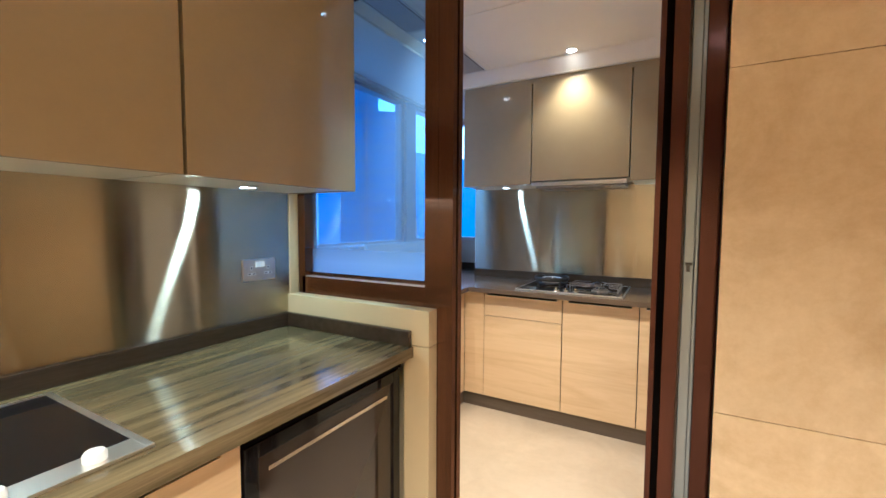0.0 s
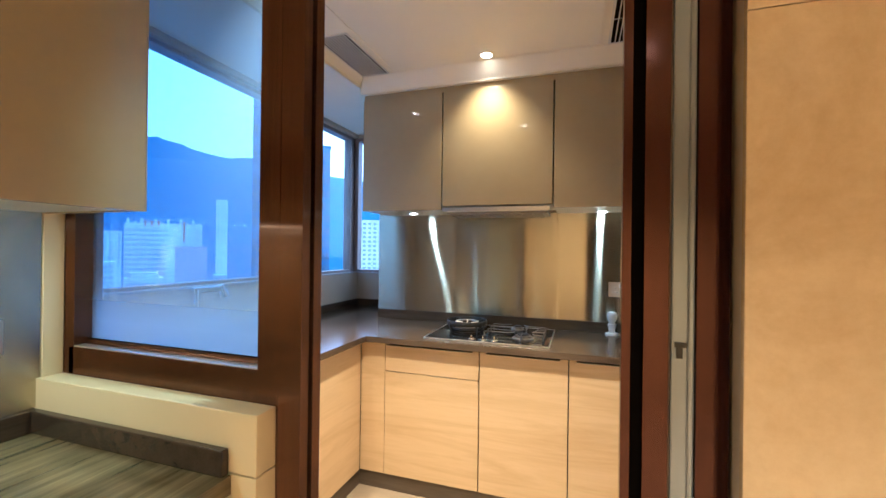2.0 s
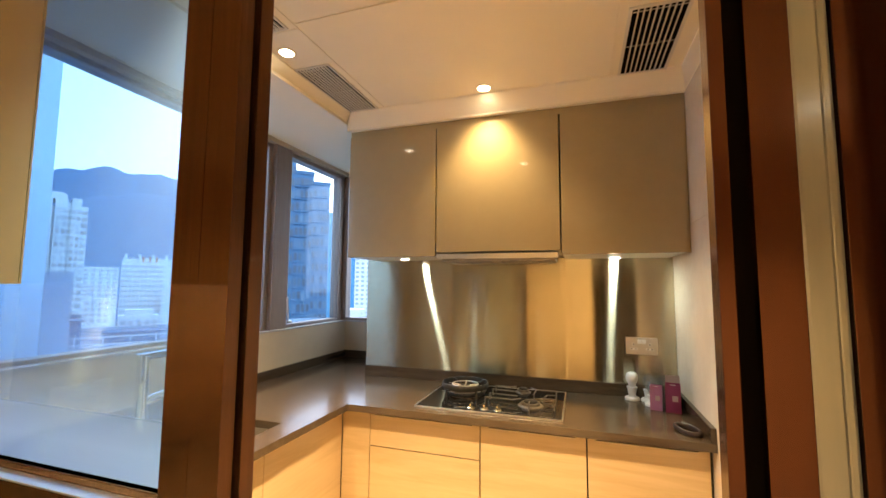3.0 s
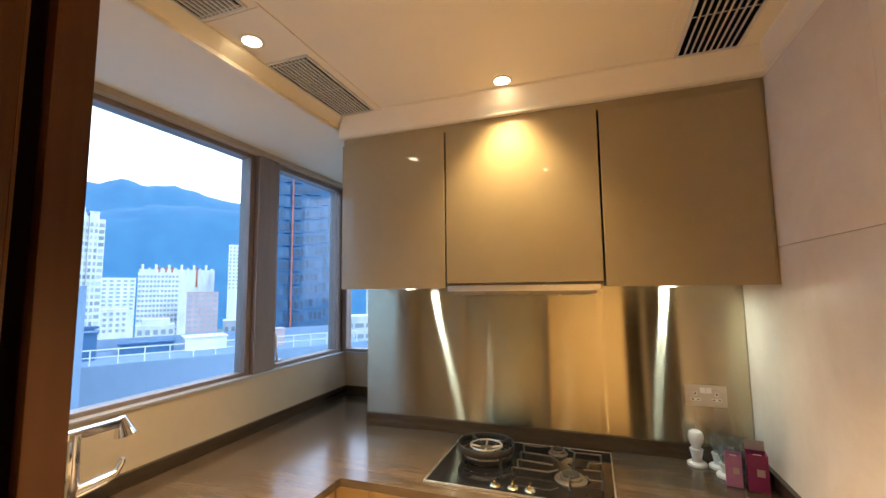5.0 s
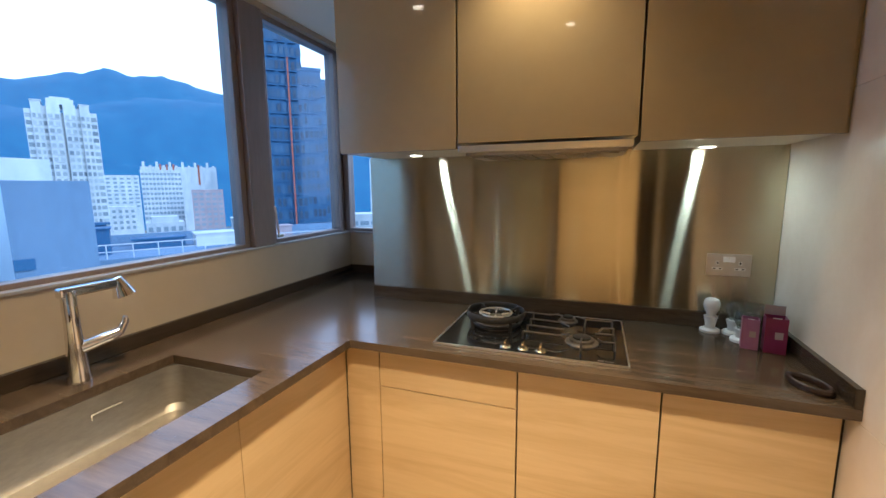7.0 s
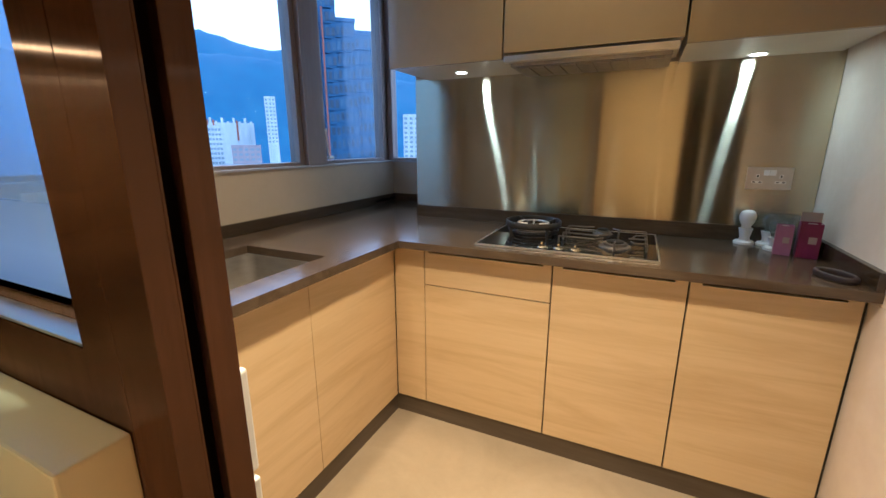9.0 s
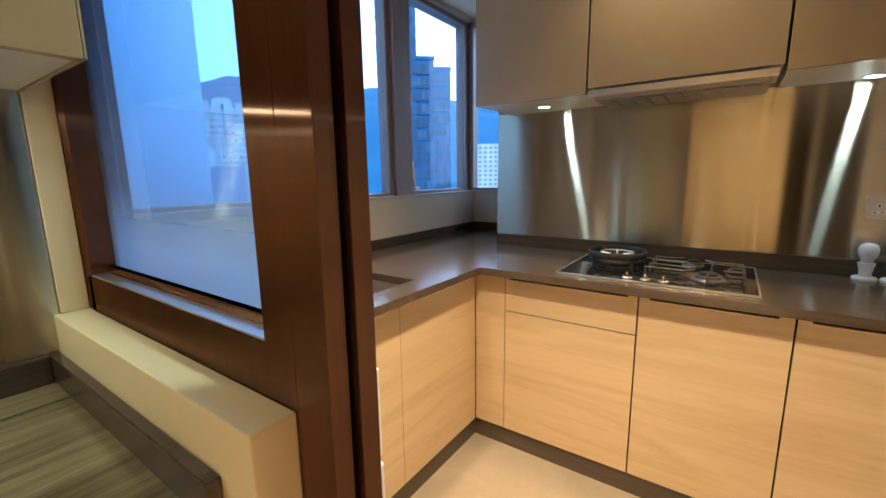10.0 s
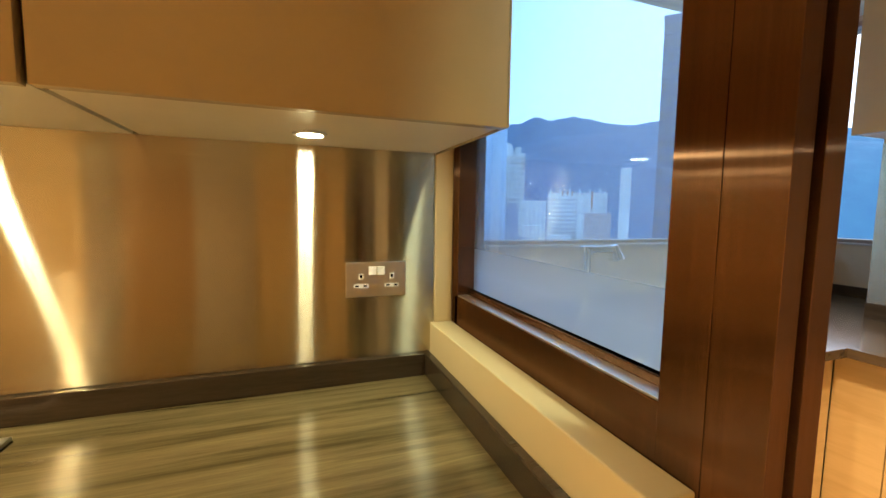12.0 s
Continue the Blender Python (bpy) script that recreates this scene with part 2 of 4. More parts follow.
M_LENS_C = simple("cool_lamp_lens", (0.9, 0.9, 0.85), 0.3, emit=(1.0, 0.98, 0.78), strength=12.0)
M_BULBGLASS = pane_glass("clear_bulb_glass", (0.72, 0.76, 0.75), 0.12, (0.8, 0.85, 0.85), 0.14)
M_PANE = pane_glass("window_glass", (0.80, 0.90, 0.97), shine=0.008)
M_PARTGLASS = pane_glass("blue_veiled_glass", (0.62, 0.79, 0.95), 0.14, (0.38, 0.56, 0.96), veil_low=0.42)
M_COOLERGLASS = simple("smoked_door_glass", (0.035, 0.026, 0.020), 0.06)
# Grey leaf edge, with the bluish reflection on it put into the colour.
M_DOORLEAF = surface("grey_edge_blue_reflection", (0.22, 0.26, 0.31), (0.26, 0.30, 0.36), 0.16, 0.5, scale=(20, 20, 2), fine=0.06)


# ---- building helpers ----
def add_box(bm, x0, x1, y0, y1, z0, z1, bevel=0.0):
    made = bmesh.ops.create_cube(bm, size=1.0)
    vs = made["verts"]
    for v in vs:
        v.co = Vector((x0 + (v.co.x + 0.5) * (x1 - x0), y0 + (v.co.y + 0.5) * (y1 - y0), z0 + (v.co.z + 0.5) * (z1 - z0)))
    if bevel:
        es = list({e for v in vs for e in v.link_edges})
        bmesh.ops.bevel(bm, geom=es, offset=bevel, segments=2, profile=0.6, affect='EDGES')


def add_tube(bm, a, b, r0, r1=None, seg=16, caps=True):
    a, b = Vector(a), Vector(b)
    r1 = r0 if r1 is None else r1
    turn = (b - a).to_track_quat('Z', 'Y').to_matrix().to_4x4()
    m = Matrix.Translation((a + b) / 2) @ turn
    bmesh.ops.create_cone(bm, cap_ends=caps, segments=seg, radius1=r0, radius2=r1, depth=(b - a).length, matrix=m)


def add_lathe(bm, x, y, z, profile, seg=24):
    """Turns (radius, height) pairs round a vertical axis."""
    rings = []
    for r, h in profile:
        rings.append([bm.verts.new((x + r * math.cos(2 * math.pi * k / seg), y + r * math.sin(2 * math.pi * k / seg), z + h)) for k in range(seg)])
    for lo, hi in zip(rings, rings[1:]):
        for k in range(seg):
            bm.faces.new((lo[k], lo[(k + 1) % seg], hi[(k + 1) % seg], hi[k]))
    bm.faces.new(rings[0][::-1])
    bm.faces.new(rings[-1])


def add_ring(bm, x, y, z, radius, thick, seg=32, sides=8, flat=1.0, squash=1.0):
    rings = []
    for k in range(seg):
        a = 2 * math.pi * k / seg
        c, s = math.cos(a), math.sin(a)
        rings.append([bm.verts.new((x + (radius + thick * math.cos(2 * math.pi * j / sides)) * c, y + squash * (radius + thick * math.cos(2 * math.pi * j / sides)) * s,
                                    z + flat * thick * math.sin(2 * math.pi * j / sides))) for j in range(sides)])
    for k in range(seg):
        lo, hi = rings[k], rings[(k + 1) % seg]
        for j in range(sides):
            bm.faces.new((lo[j], hi[j], hi[(j + 1) % sides], lo[(j + 1) % sides]))


def add_plan(bm, outline, z0, z1):
    """A flat outline in x and y, raised from z0 to z1."""
    lo = [bm.verts.new((x, y, z0)) for x, y in outline]
    hi = [bm.verts.new((x, y, z1)) for x, y in outline]
    bm.faces.new(lo[::-1])
    bm.faces.new(hi)
    n = len(lo)
    for k in range(n):
        bm.faces.new((lo[k], lo[(k + 1) % n], hi[(k + 1) % n], hi[k]))


def add_cells(bm, xs, ys, holes, z0, z1):
    """One solid slab over a grid of cells, with some cells left out."""
    nx, ny = len(xs) - 1, len(ys) - 1
    full = lambda i, j: 0 <= i < nx and 0 <= j < ny and (i, j) not in holes
    v = {}
    def at(i, j, k):
        if (i, j, k) not in v:
            v[i, j, k] = bm.verts.new((xs[i], ys[j], (z0, z1)[k]))
        return v[i, j, k]
    for i in range(nx):
        for j in range(ny):
            if not full(i, j):
                continue
            bm.faces.new((at(i, j, 1), at(i + 1, j, 1), at(i + 1, j + 1, 1), at(i, j + 1, 1)))
            bm.faces.new((at(i, j, 0), at(i, j + 1, 0), at(i + 1, j + 1, 0), at(i + 1, j, 0)))
            if not full(i - 1, j):
                bm.faces.new((at(i, j, 0), at(i, j, 1), at(i, j + 1, 1), at(i, j + 1, 0)))
            if not full(i + 1, j):
                bm.faces.new((at(i + 1, j, 0), at(i + 1, j + 1, 0), at(i + 1, j + 1, 1), at(i + 1, j, 1)))
            if not full(i, j - 1):
                bm.faces.new((at(i, j, 0), at(i + 1, j, 0), at(i + 1, j, 1), at(i, j, 1)))
            if not full(i, j + 1):
                bm.faces.new((at(i, j + 1, 0), at(i, j + 1, 1), at(i + 1, j + 1, 1), at(i + 1, j + 1, 0)))


def finish(name, bm, material, smooth=False):
    bmesh.ops.recalc_face_normals(bm, faces=bm.faces)
    me = bpy.data.meshes.new(name)
    bm.to_mesh(me)
    bm.free()
    me.materials.append(material)
    if smooth:
        for p in me.polygons:
            p.use_smooth = True
        me.set_sharp_from_angle(angle=radians(35))
    return me


def thing(name, x, y, z, label, category, group="", kind=""):
    ob = new(name)
    ob.location = (x, y, z)
    ob.empty_display_size = 0.05
    return tagged(ob, label, category, group, kind)


def part(name, bm, material, parent, label="", smooth=False):
    ob = new(name, finish(name, bm, material, smooth))
    ob.parent = parent
    root = parent
    while root.parent:
        root = root.parent
    at = Vector(root.location)
    if parent == root:
        ob.matrix_parent_inverse = Matrix.Translation(-at)
    return tagged(ob, label)


def solo(name, bm, material, label="", category="", group="", kind="", smooth=False):
    """A thing of one mesh, with its origin at its foot."""
    me = finish(name, bm, material, smooth)
    co = [v.co for v in me.vertices]
    foot = Vector([(min(c[k] for c in co) + max(c[k] for c in co)) / 2 for k in (0, 1)] + [min(c[2] for c in co)])
    me.transform(Matrix.Translation(-foot))
    ob = new(name, me)
    ob.location = foot
    return tagged(ob, label, category, group, kind)


def box(*bounds, bevel=0.0):
    bm = bmesh.new()
    add_box(bm, *bounds, bevel=bevel)
    return bm


def boxes(*many, bevel=0.0):
    bm = bmesh.new()
    for b in many:
        add_box(bm, *b, bevel=bevel)
    return bm


# ---- structure ----
WX, BACK, RIGHT, SPL = -1.83, 3.96, 0.497, 3.421
HALL_L, STONE_Y = -1.352, 1.352

solo("floor", box(-2.2, 2.4, -1.9, 4.2, -0.2, 0.0), M_FLOOR, "polished cream marble floor", "floor", kind="structure")
solo("ceiling", boxes((-1.27, RIGHT, 1.53, 3.41, CEIL, CEIL + 0.1), (WX - 0.2, -1.27, 1.53, BACK + 0.2, 2.43, CEIL + 0.1), (-1.27, RIGHT + 0.2, 3.41, BACK + 0.2, 2.43, CEIL + 0.1)), M_PAINT,
     "white painted kitchen ceiling with a raised tray", "ceiling", kind="structure")
solo("ceiling_hall", box(-1.5, 2.4, -1.9, 1.53, HALL_CEIL, HALL_CEIL + 0.1), M_PAINT, "white painted hall ceiling", "ceiling", kind="structure")
cornice = bmesh.new()
COVE = 0.045
def cove(a, b, c, d, low=2.389):
    """A sloping plaster cove: lower edge a to b, upper edge d to c, closed at the back."""
    top = CEIL - 0.0005
    v = [cornice.verts.new(p) for p in ((*a, low), (*b, low), (*b, low + 0.01), (*a, low + 0.01), (*c, top - 0.008), (*d, top - 0.008), (*c, top), (*d, top))]
    for f in ((0, 1, 2, 3), (3, 2, 4, 5), (5, 4, 6, 7)):
        cornice.faces.new([v[k] for k in f])
cove((-1.27, 3.006), (RIGHT, 3.006), (RIGHT - COVE * 0.5, 3.006 - COVE), (-1.27 + COVE, 3.006 - COVE))
cove((-1.279, 1.53), (-1.279, 3.006), (-1.27 + COVE, 3.006 - COVE), (-1.27 + COVE, 1.53), 2.4295)
cove((RIGHT - 0.001, 3.006), (RIGHT - 0.001, 1.53), (RIGHT - COVE * 0.5, 1.53), (RIGHT - COVE * 0.5, 3.006 - COVE))
add_box(cornice, -1.287, -1.2795, 1.53, 3.42, 2.4295, CEIL)
add_box(cornice, -1.2705, RIGHT, 3.0065, 3.42, 2.389, CEIL)
solo("trim_cornice", cornice, M_PAINT, "stepped white plaster cornice round the ceiling", "cornice", kind="structure")

# hob wall, with the column behind the splashback
solo("wall_north", boxes((-1.335, RIGHT + 0.2, SPL + 0.002, BACK + 0.2, 0, 2.43)), M_WALLPAINT, "cream painted kitchen wall behind the hob", "wall", kind="structure")
# window bay: low walls and heads round the openings
solo("wall_west", boxes((-2.0, WX, 1.53, BACK + 0.2, 0, 1.19), (-2.0, WX, 1.53, BACK + 0.2, 2.40, 2.43), (-2.0, WX, 1.53, 1.70, 1.19, 2.40)), M_WALLPAINT,
     "cream painted wall below the kitchen windows", "wall", kind="structure")
solo("wall_bay", boxes((WX, -1.335, BACK, BACK + 0.2, 0, 1.19), (WX, -1.335, BACK, BACK + 0.2, 2.40, 2.43), (-1.42, -1.335, BACK, BACK + 0.2, 1.19, 2.40)), M_WALLPAINT,
     "cream painted wall of the window corner", "wall", kind="structure")
solo("wall_partition_low", box(-2.0, -0.59, 1.46, 1.53, 0, 1.028), M_SILL, "low cream stone wall under the glazed partition", "wall", kind="structure")
solo("wall_partition_head", box(-2.0, 0.75, 1.455, 1.53, 2.36, 2.60), M_WALLPAINT, "plain wall over the kitchen doorway", "wall", kind="structure")
solo("wall_partition_left", box(-2.0, -1.318, 1.455, 1.53, 1.028, 2.36), M_WALLPAINT, "plain wall beside the glazed partition", "wall", kind="structure")
solo("wall_east_kitchen_core", box(RIGHT + 0.012, RIGHT + 0.2, 1.53, SPL, 0, 2.43), M_WALLPAINT, "backing of the kitchen side wall", "wall", kind="structure")
solo("wall_hall_core", box(0.310, 2.4, STONE_Y + 0.014, 1.53, 0, HALL_CEIL), M_WALLPAINT, "backing of the hall stone wall", "wall", kind="structure")
solo("wall_hall_west", box(-1.55, HALL_L, -1.9, 1.455, 0, HALL_CEIL), M_WALLPAINT, "plain hall wall behind the counter", "wall", kind="structure")
solo("wall_hall_south", box(-1.35, 2.4, -2.0, -1.8, 0, HALL_CEIL), M_STONE, "plain beige hall wall", "wall", kind="structure")
solo("wall_hall_east", box(2.2, 2.4, -1.8, STONE_Y, 0, HALL_CEIL), M_STONE, "plain beige hall wall", "wall", kind="structure")
# Unseen panels added so the hall splashback mirrors brown, dark and grey bands.
band_panel = thing("brown_band_panel", 2.19, -0.16, 0, "unseen brown panel in a dark frame, added for the splashback reflection", "door", kind="structure")
part("leaf", box(2.165, 2.198, -0.46, 0.13, 0.0, 2.1, bevel=0.002), M_BROWNWOOD, band_panel)
part("frame", boxes((2.15, 2.1985, -0.74, -0.461, 0, 2.16), (2.15, 2.1985, -0.461, 0.131, 2.101, 2.16)), M_TOE, band_panel, "dark frame")
solo("grey_band_panel", box(2.16, 2.198, 0.135, 0.68, 0.0, 2.1, bevel=0.002), M_GREYBAND, "unseen grey panel added for the splashback reflection", "door", kind="structure")

# stone-faced hall wall and marble kitchen wall: slabs with open joints
hall_stone = thing("wall_hall_stone", 1.2, STONE_Y, 0, "beige marble slabs facing the hall wall", "wall", kind="structure")
for xa, xb in ((0.302, 1.40), (1.403, 2.2)):
    for za, zb in ((0.0, 0.8722), (0.8738, 1.7472), (1.7488, HALL_CEIL)):
        part("slab", box(xa, xb, STONE_Y, STONE_Y + 0.014, za, zb, bevel=0.0015), M_STONE, hall_stone)
marble = thing("wall_east_kitchen", RIGHT, 2.5, 0, "pale polished marble slabs on the kitchen side wall", "wall", kind="structure")
for ya, yb in ((1.53, 2.4495), (2.4505, SPL)):
    for za, zb in ((0.0, 0.8565), (0.8575, 1.7725), (1.7735, 2.43)):
        part("slab", box(RIGHT, RIGHT + 0.012, ya, yb, za, zb, bevel=0.001), M_MARBLE, marble)

# cream stone ledge between the hall counter and the glazing
ledge = thing("window_ledge", -0.95, 1.42, 0, "cream stone ledge under the glazed partition beside the counter", "ledge", kind="structure")
part("slab", box(HALL_L + 0.002, -0.588, 1.391, 1.4525, 0.896, 1.033, bevel=0.003), M_SILL, ledge)
part("slab", box(-0.70, -0.588, 1.391, 1.4525, 0.0, 0.893, bevel=0.002), M_SILL, ledge)
solo("trim_wall_return", box(HALL_L, HALL_L + 0.012, 1.402, 1.452, 1.033, 2.40, bevel=0.002), M_SILL, "narrow cream stone strip beside the glazing", "trim", kind="structure")

# bronze frame of the partition with its glass
glazing = thing("window_partition", -0.95, 1.48, 1.033, "dark bronze metal frame with a fixed blue-tinted glass pane", "window", kind="structure")
part("post", boxes((-0.645, -0.5855, 1.453, 1.478, 0.0, 2.40), (-0.5845, -0.522, 1.453, 1.478, 0.0, 2.40), (-0.645, -0.522, 1.478, 1.481, 0.0, 2.40), (-0.645, -0.522, 1.498, 1.528, 0.0, 2.40), bevel=0.0008), M_BRONZE, glazing)
part("groove", box(-0.645, -0.534, 1.481, 1.498, 0.0, 2.40), M_BLACK, glazing, "black rubber groove")
part("keeper", boxes((-0.60, -0.536, 1.5285, 1.547, 0.936, 1.066), (-0.60, -0.531, 1.5285, 1.543, 0.80, 0.930), bevel=0.003), M_WHITE, glazing, "cream door keeper on the post")
part("rail", boxes((-1.318, -0.645, 1.453, 1.528, 1.029, 1.110), bevel=0.001), M_BRONZE, glazing)
part("stile", box(-1.34, -1.298, 1.453, 1.528, 1.033, 2.40, bevel=0.001), M_BRONZE, glazing)
part("head_rail", box(-1.308, -0.645, 1.453, 1.528, 2.32, 2.40, bevel=0.001), M_BRONZE, glazing)
# Pale plate added for the sky mirrored on the bronze rail's top.
part("sky_sheen_strip", box(-1.306, -0.6455, 1.4545, 1.484, 1.1102, 1.114, bevel=0.001), M_RIM, glazing, "pale metal strip added for the sky's reflection on the rail")
part("bead", box(-1.306, -0.6455, 1.4842, 1.4998, 1.1102, 1.128, bevel=0.002), M_BRONZE, glazing)
pane = part("pane", box(-1.306, -0.646, 1.500, 1.508, 1.111, 2.32), M_PARTGLASS, glazing, "blue-tinted glass pane")

# right-hand jamb: bronze posts round the pushed-back sliding leaf
jamb = thing("door_frame", 0.23, 1.48, 0, "dark bronze metal door jamb beside the stone wall", "door frame", kind="structure")
part("post", boxes((0.145, 0.1595, 1.401, 1.425, 0, 2.36), (0.178, 0.2155, 1.401, 1.465, 0, 2.36), bevel=0.001), M_COPPER, jamb)
part("groove", box(0.1595, 0.178, 1.412, 1.4255, 0, 2.36), M_BLACK, jamb, "black rubber groove")
part("post", box(0.258, 0.304, 1.418, 1.528, 0, 2.36, bevel=0.001), M_COPPER, jamb)
part("stop", box(0.2155, 0.258, 1.502, 1.528, 0, 2.36), M_BLACK, jamb, "dark slot back")
part("head", box(-0.517, 0.304, 1.453, 1.5285, 2.32, 2.3605, bevel=0.001), M_BRONZE, jamb)
leaf = thing("sliding_door", 0.24, 1.48, 0, "grey-edged glass sliding door pushed back into its slot", "door")
part("seal", box(0.2162, 0.2205, 1.415, 1.500, 0.01, 2.34, bevel=0.002), M_TOE, leaf, "grey brush seal")
part("leaf_edge", box(0.2212, 0.2465, 1.416, 1.500, 0.01, 2.34, bevel=0.003), M_DOORLEAF, leaf, "pale grey door edge with a bluish reflection in its colour")
part("leaf_glass", box(0.2470, 0.2572, 1.422, 1.500, 0.01, 2.34, bevel=0.003), M_DOORLEAF, leaf)
part("pull", boxes((0.2290, 0.2380, 1.4125, 1.4158, 1.230, 1.249), (0.2260, 0.2440, 1.4115, 1.4158, 1.248, 1.256), bevel=0.001), M_IRON, leaf, "small dark finger pull")


# cream pier with a dark edge strip standing against the marble wall just inside the doorway
pier = thing("wall_pier", 0.39, 1.72, 0, "cream pier with a dark edge strip by the doorway", "pier", kind="structure")
part("panel", box(0.275, RIGHT - 0.001, 1.532, 1.7775, 0, 2.43, bevel=0.002), M_REVEAL, pier)
part("edge_strip", box(0.281, RIGHT - 0.001, 1.778, 1.882, 0, 2.43, bevel=0.003), M_TOE, pier, "dark grey-brown edge strip")


# ---- windows ----
def window(name, label, axis, plane, a0, a1, z0, z1, fw=0.045):
    """A framed pane in a wall across x (axis 0) or across y (axis 1)."""
    def b(p0, p1, s0, s1, za, zb):
        return (p0, p1, s0, s1, za, zb) if axis == 0 else (s0, s1, p0, p1, za, zb)
    centre = (plane, (a0 + a1) / 2, z0) if axis == 0 else ((a0 + a1) / 2, plane, z0)
    w = thing(name, *centre, label, "window", kind="structure")
    d = 0.035
    part("window_frame", boxes(b(plane - d, plane + d, a0, a0 + fw, z0, z1), b(plane - d, plane + d, a1 - fw, a1, z0, z1),
                               b(plane - d, plane + d, a0 + fw, a1 - fw, z0, z0 + fw * 0.7), b(plane - d, plane + d, a0 + fw, a1 - fw, z1 - fw * 0.7, z1), bevel=0.003), M_FRAME, w)
    p = part("pane", box(*b(plane - 0.004, plane + 0.004, a0 + fw - 0.01, a1 - fw + 0.01, z0 + fw * 0.7 - 0.01, z1 - fw * 0.7 + 0.01)), M_PANE, w, "clear glass pane")
    p.visible_shadow = False
    return w


window("window_1", "large fixed window in a taupe metal frame over the sink", 0, -1.90, 1.70, 3.085, 1.19, 2.40, 0.035)
hinged = window("window_2", "narrow hinged window in a taupe metal frame", 0, -1.90, 3.235, 3.93, 1.19, 2.40, 0.04)
window("window_3", "small corner window in a taupe metal frame", 1, 3.99, -1.865, -1.42, 1.19, 2.40, 0.04)
solo("trim_mullion", box(-1.96, -1.835, 3.0855, 3.2345, 1.19, 2.40, bevel=0.006), M_FRAME, "broad taupe metal mullion between the windows", "mullion", kind="structure")
solo("trim_corner_mullion", box(-1.96, -1.868, 3.9305, 4.05, 1.19, 2.40, bevel=0.004), M_FRAME, "taupe metal corner post of the windows", "mullion", kind="structure")
stay = bmesh.new()
add_tube(stay, (-1.872, 3.30, 1.235), (-1.862, 3.27, 1.40), 0.006, seg=8)
add_box(stay, -1.877, -1.857, 3.285, 3.325, 1.225, 1.242, bevel=0.003)
part("stay", stay, M_RIM, hinged, "metal window stay")
solo("window_sill", boxes((-1.865, -1.822, 1.53, 3.958, 1.186, 1.197), (-1.822, -1.335, 3.942, 3.955, 1.186, 1.197), bevel=0.002), M_SILLGREY, "slim grey-white window sill over the low wall", "sill", kind="structure")


# ---- kitchen base cabinets ----
def front_x(name, x0, x1, z0, z1, y, parent, notch=None):
    """A door or drawer front facing the room across y, with a finger notch in its top edge."""
    bm = bmesh.new()
    out = [(x0, z0), (x1, z0), (x1, z1)]
    if notch:
        a, b, deep = notch
        out += [(b, z1), (b, z1 - deep), (a, z1 - deep), (a, z1)]
    out.append((x0, z1))
    fr = [bm.verts.new((x, y, z)) for x, z in out]
    bk = [bm.verts.new((x, y + 0.02, z)) for x, z in out]
    bm.faces.new(fr)
    bm.faces.new(bk[::-1])
    for k in range(len(out)):
        bm.faces.new((fr[k], fr[(k + 1) % len(out)], bk[(k + 1) % len(out)], bk[k]))
    return part(name, bm, M_OAK, parent)


def front_y(name, y0, y1, z0, z1, x, parent, notch=None, material=None):
    """A front facing +x."""
    bm = bmesh.new()
    out = [(y0, z0), (y1, z0), (y1, z1)]
    if notch:
        a, b, deep = notch
        out += [(b, z1), (b, z1 - deep), (a, z1 - deep), (a, z1)]
    out.append((y0, z1))
    fr = [bm.verts.new((x, y, z)) for y, z in out]
    bk = [bm.verts.new((x - 0.02, y, z)) for y, z in out]
    bm.faces.new(fr)
    bm.faces.new(bk[::-1])
    for k in range(len(out)):
        bm.faces.new((fr[k], fr[(k + 1) % len(out)], bk[(k + 1) % len(out)], bk[k]))
    return part(name, bm, material or M_OAK, parent)


FY, FX, DT, DB = 2.841, -1.146, 0.866, 0.098
def lip_x(x0, x1, z, y, parent):
    part("lip", box(x0, x1, y - 0.003, y + 0.006, z - 0.004, z + 0.001, bevel=0.001), M_LIP, parent, "bevelled finger lip, its highlight painted in pale oak")


base_1 = thing("base_cabinet", -0.71, 3.1, 0, "pale oak base cabinet with a drawer under the hob", "cabinet", "base cabinets under the worktop")
part("body", box(-0.99, -0.432, FY + 0.036, 3.40, DB, DT - 0.03), M_GAPSHADE, base_1, "cabinet body, darkened for the shade in its gaps")
front = front_x("drawer", -0.989, -0.4335, 0.697, DT, FY, base_1, (-0.972, -0.468, 0.023))
lip_x(-0.972, -0.468, DT - 0.023, FY, front)
front_x("door", -0.989, -0.4335, DB, 0.692, FY, base_1)
base_2 = thing("base_cabinet", -0.2, 3.1, 0, "pale oak base cabinet with one plain door", "cabinet", "base cabinets under the worktop")
part("body", box(-0.4275, 0.0285, FY + 0.036, 3.40, DB, DT - 0.03), M_GAPSHADE, base_2, "cabinet body, darkened for the shade in its gaps")
front = front_x("door", -0.4275, 0.0285, DB, DT, FY, base_2, (-0.392, -0.012, 0.023))
lip_x(-0.392, -0.012, DT - 0.023, FY, front)
base_3 = thing("base_cabinet", 0.26, 3.1, 0, "pale oak base cabinet beside the marble wall", "cabinet", "base cabinets under the worktop")
part("body", box(0.0345, 0.467, FY + 0.036, 3.40, DB, DT - 0.03), M_GAPSHADE, base_3, "cabinet body, darkened for the shade in its gaps")
front = front_x("door", 0.0345, 0.485, DB, DT, FY, base_3, (0.07, 0.447, 0.023))
lip_x(0.07, 0.447, DT - 0.023, FY, front)
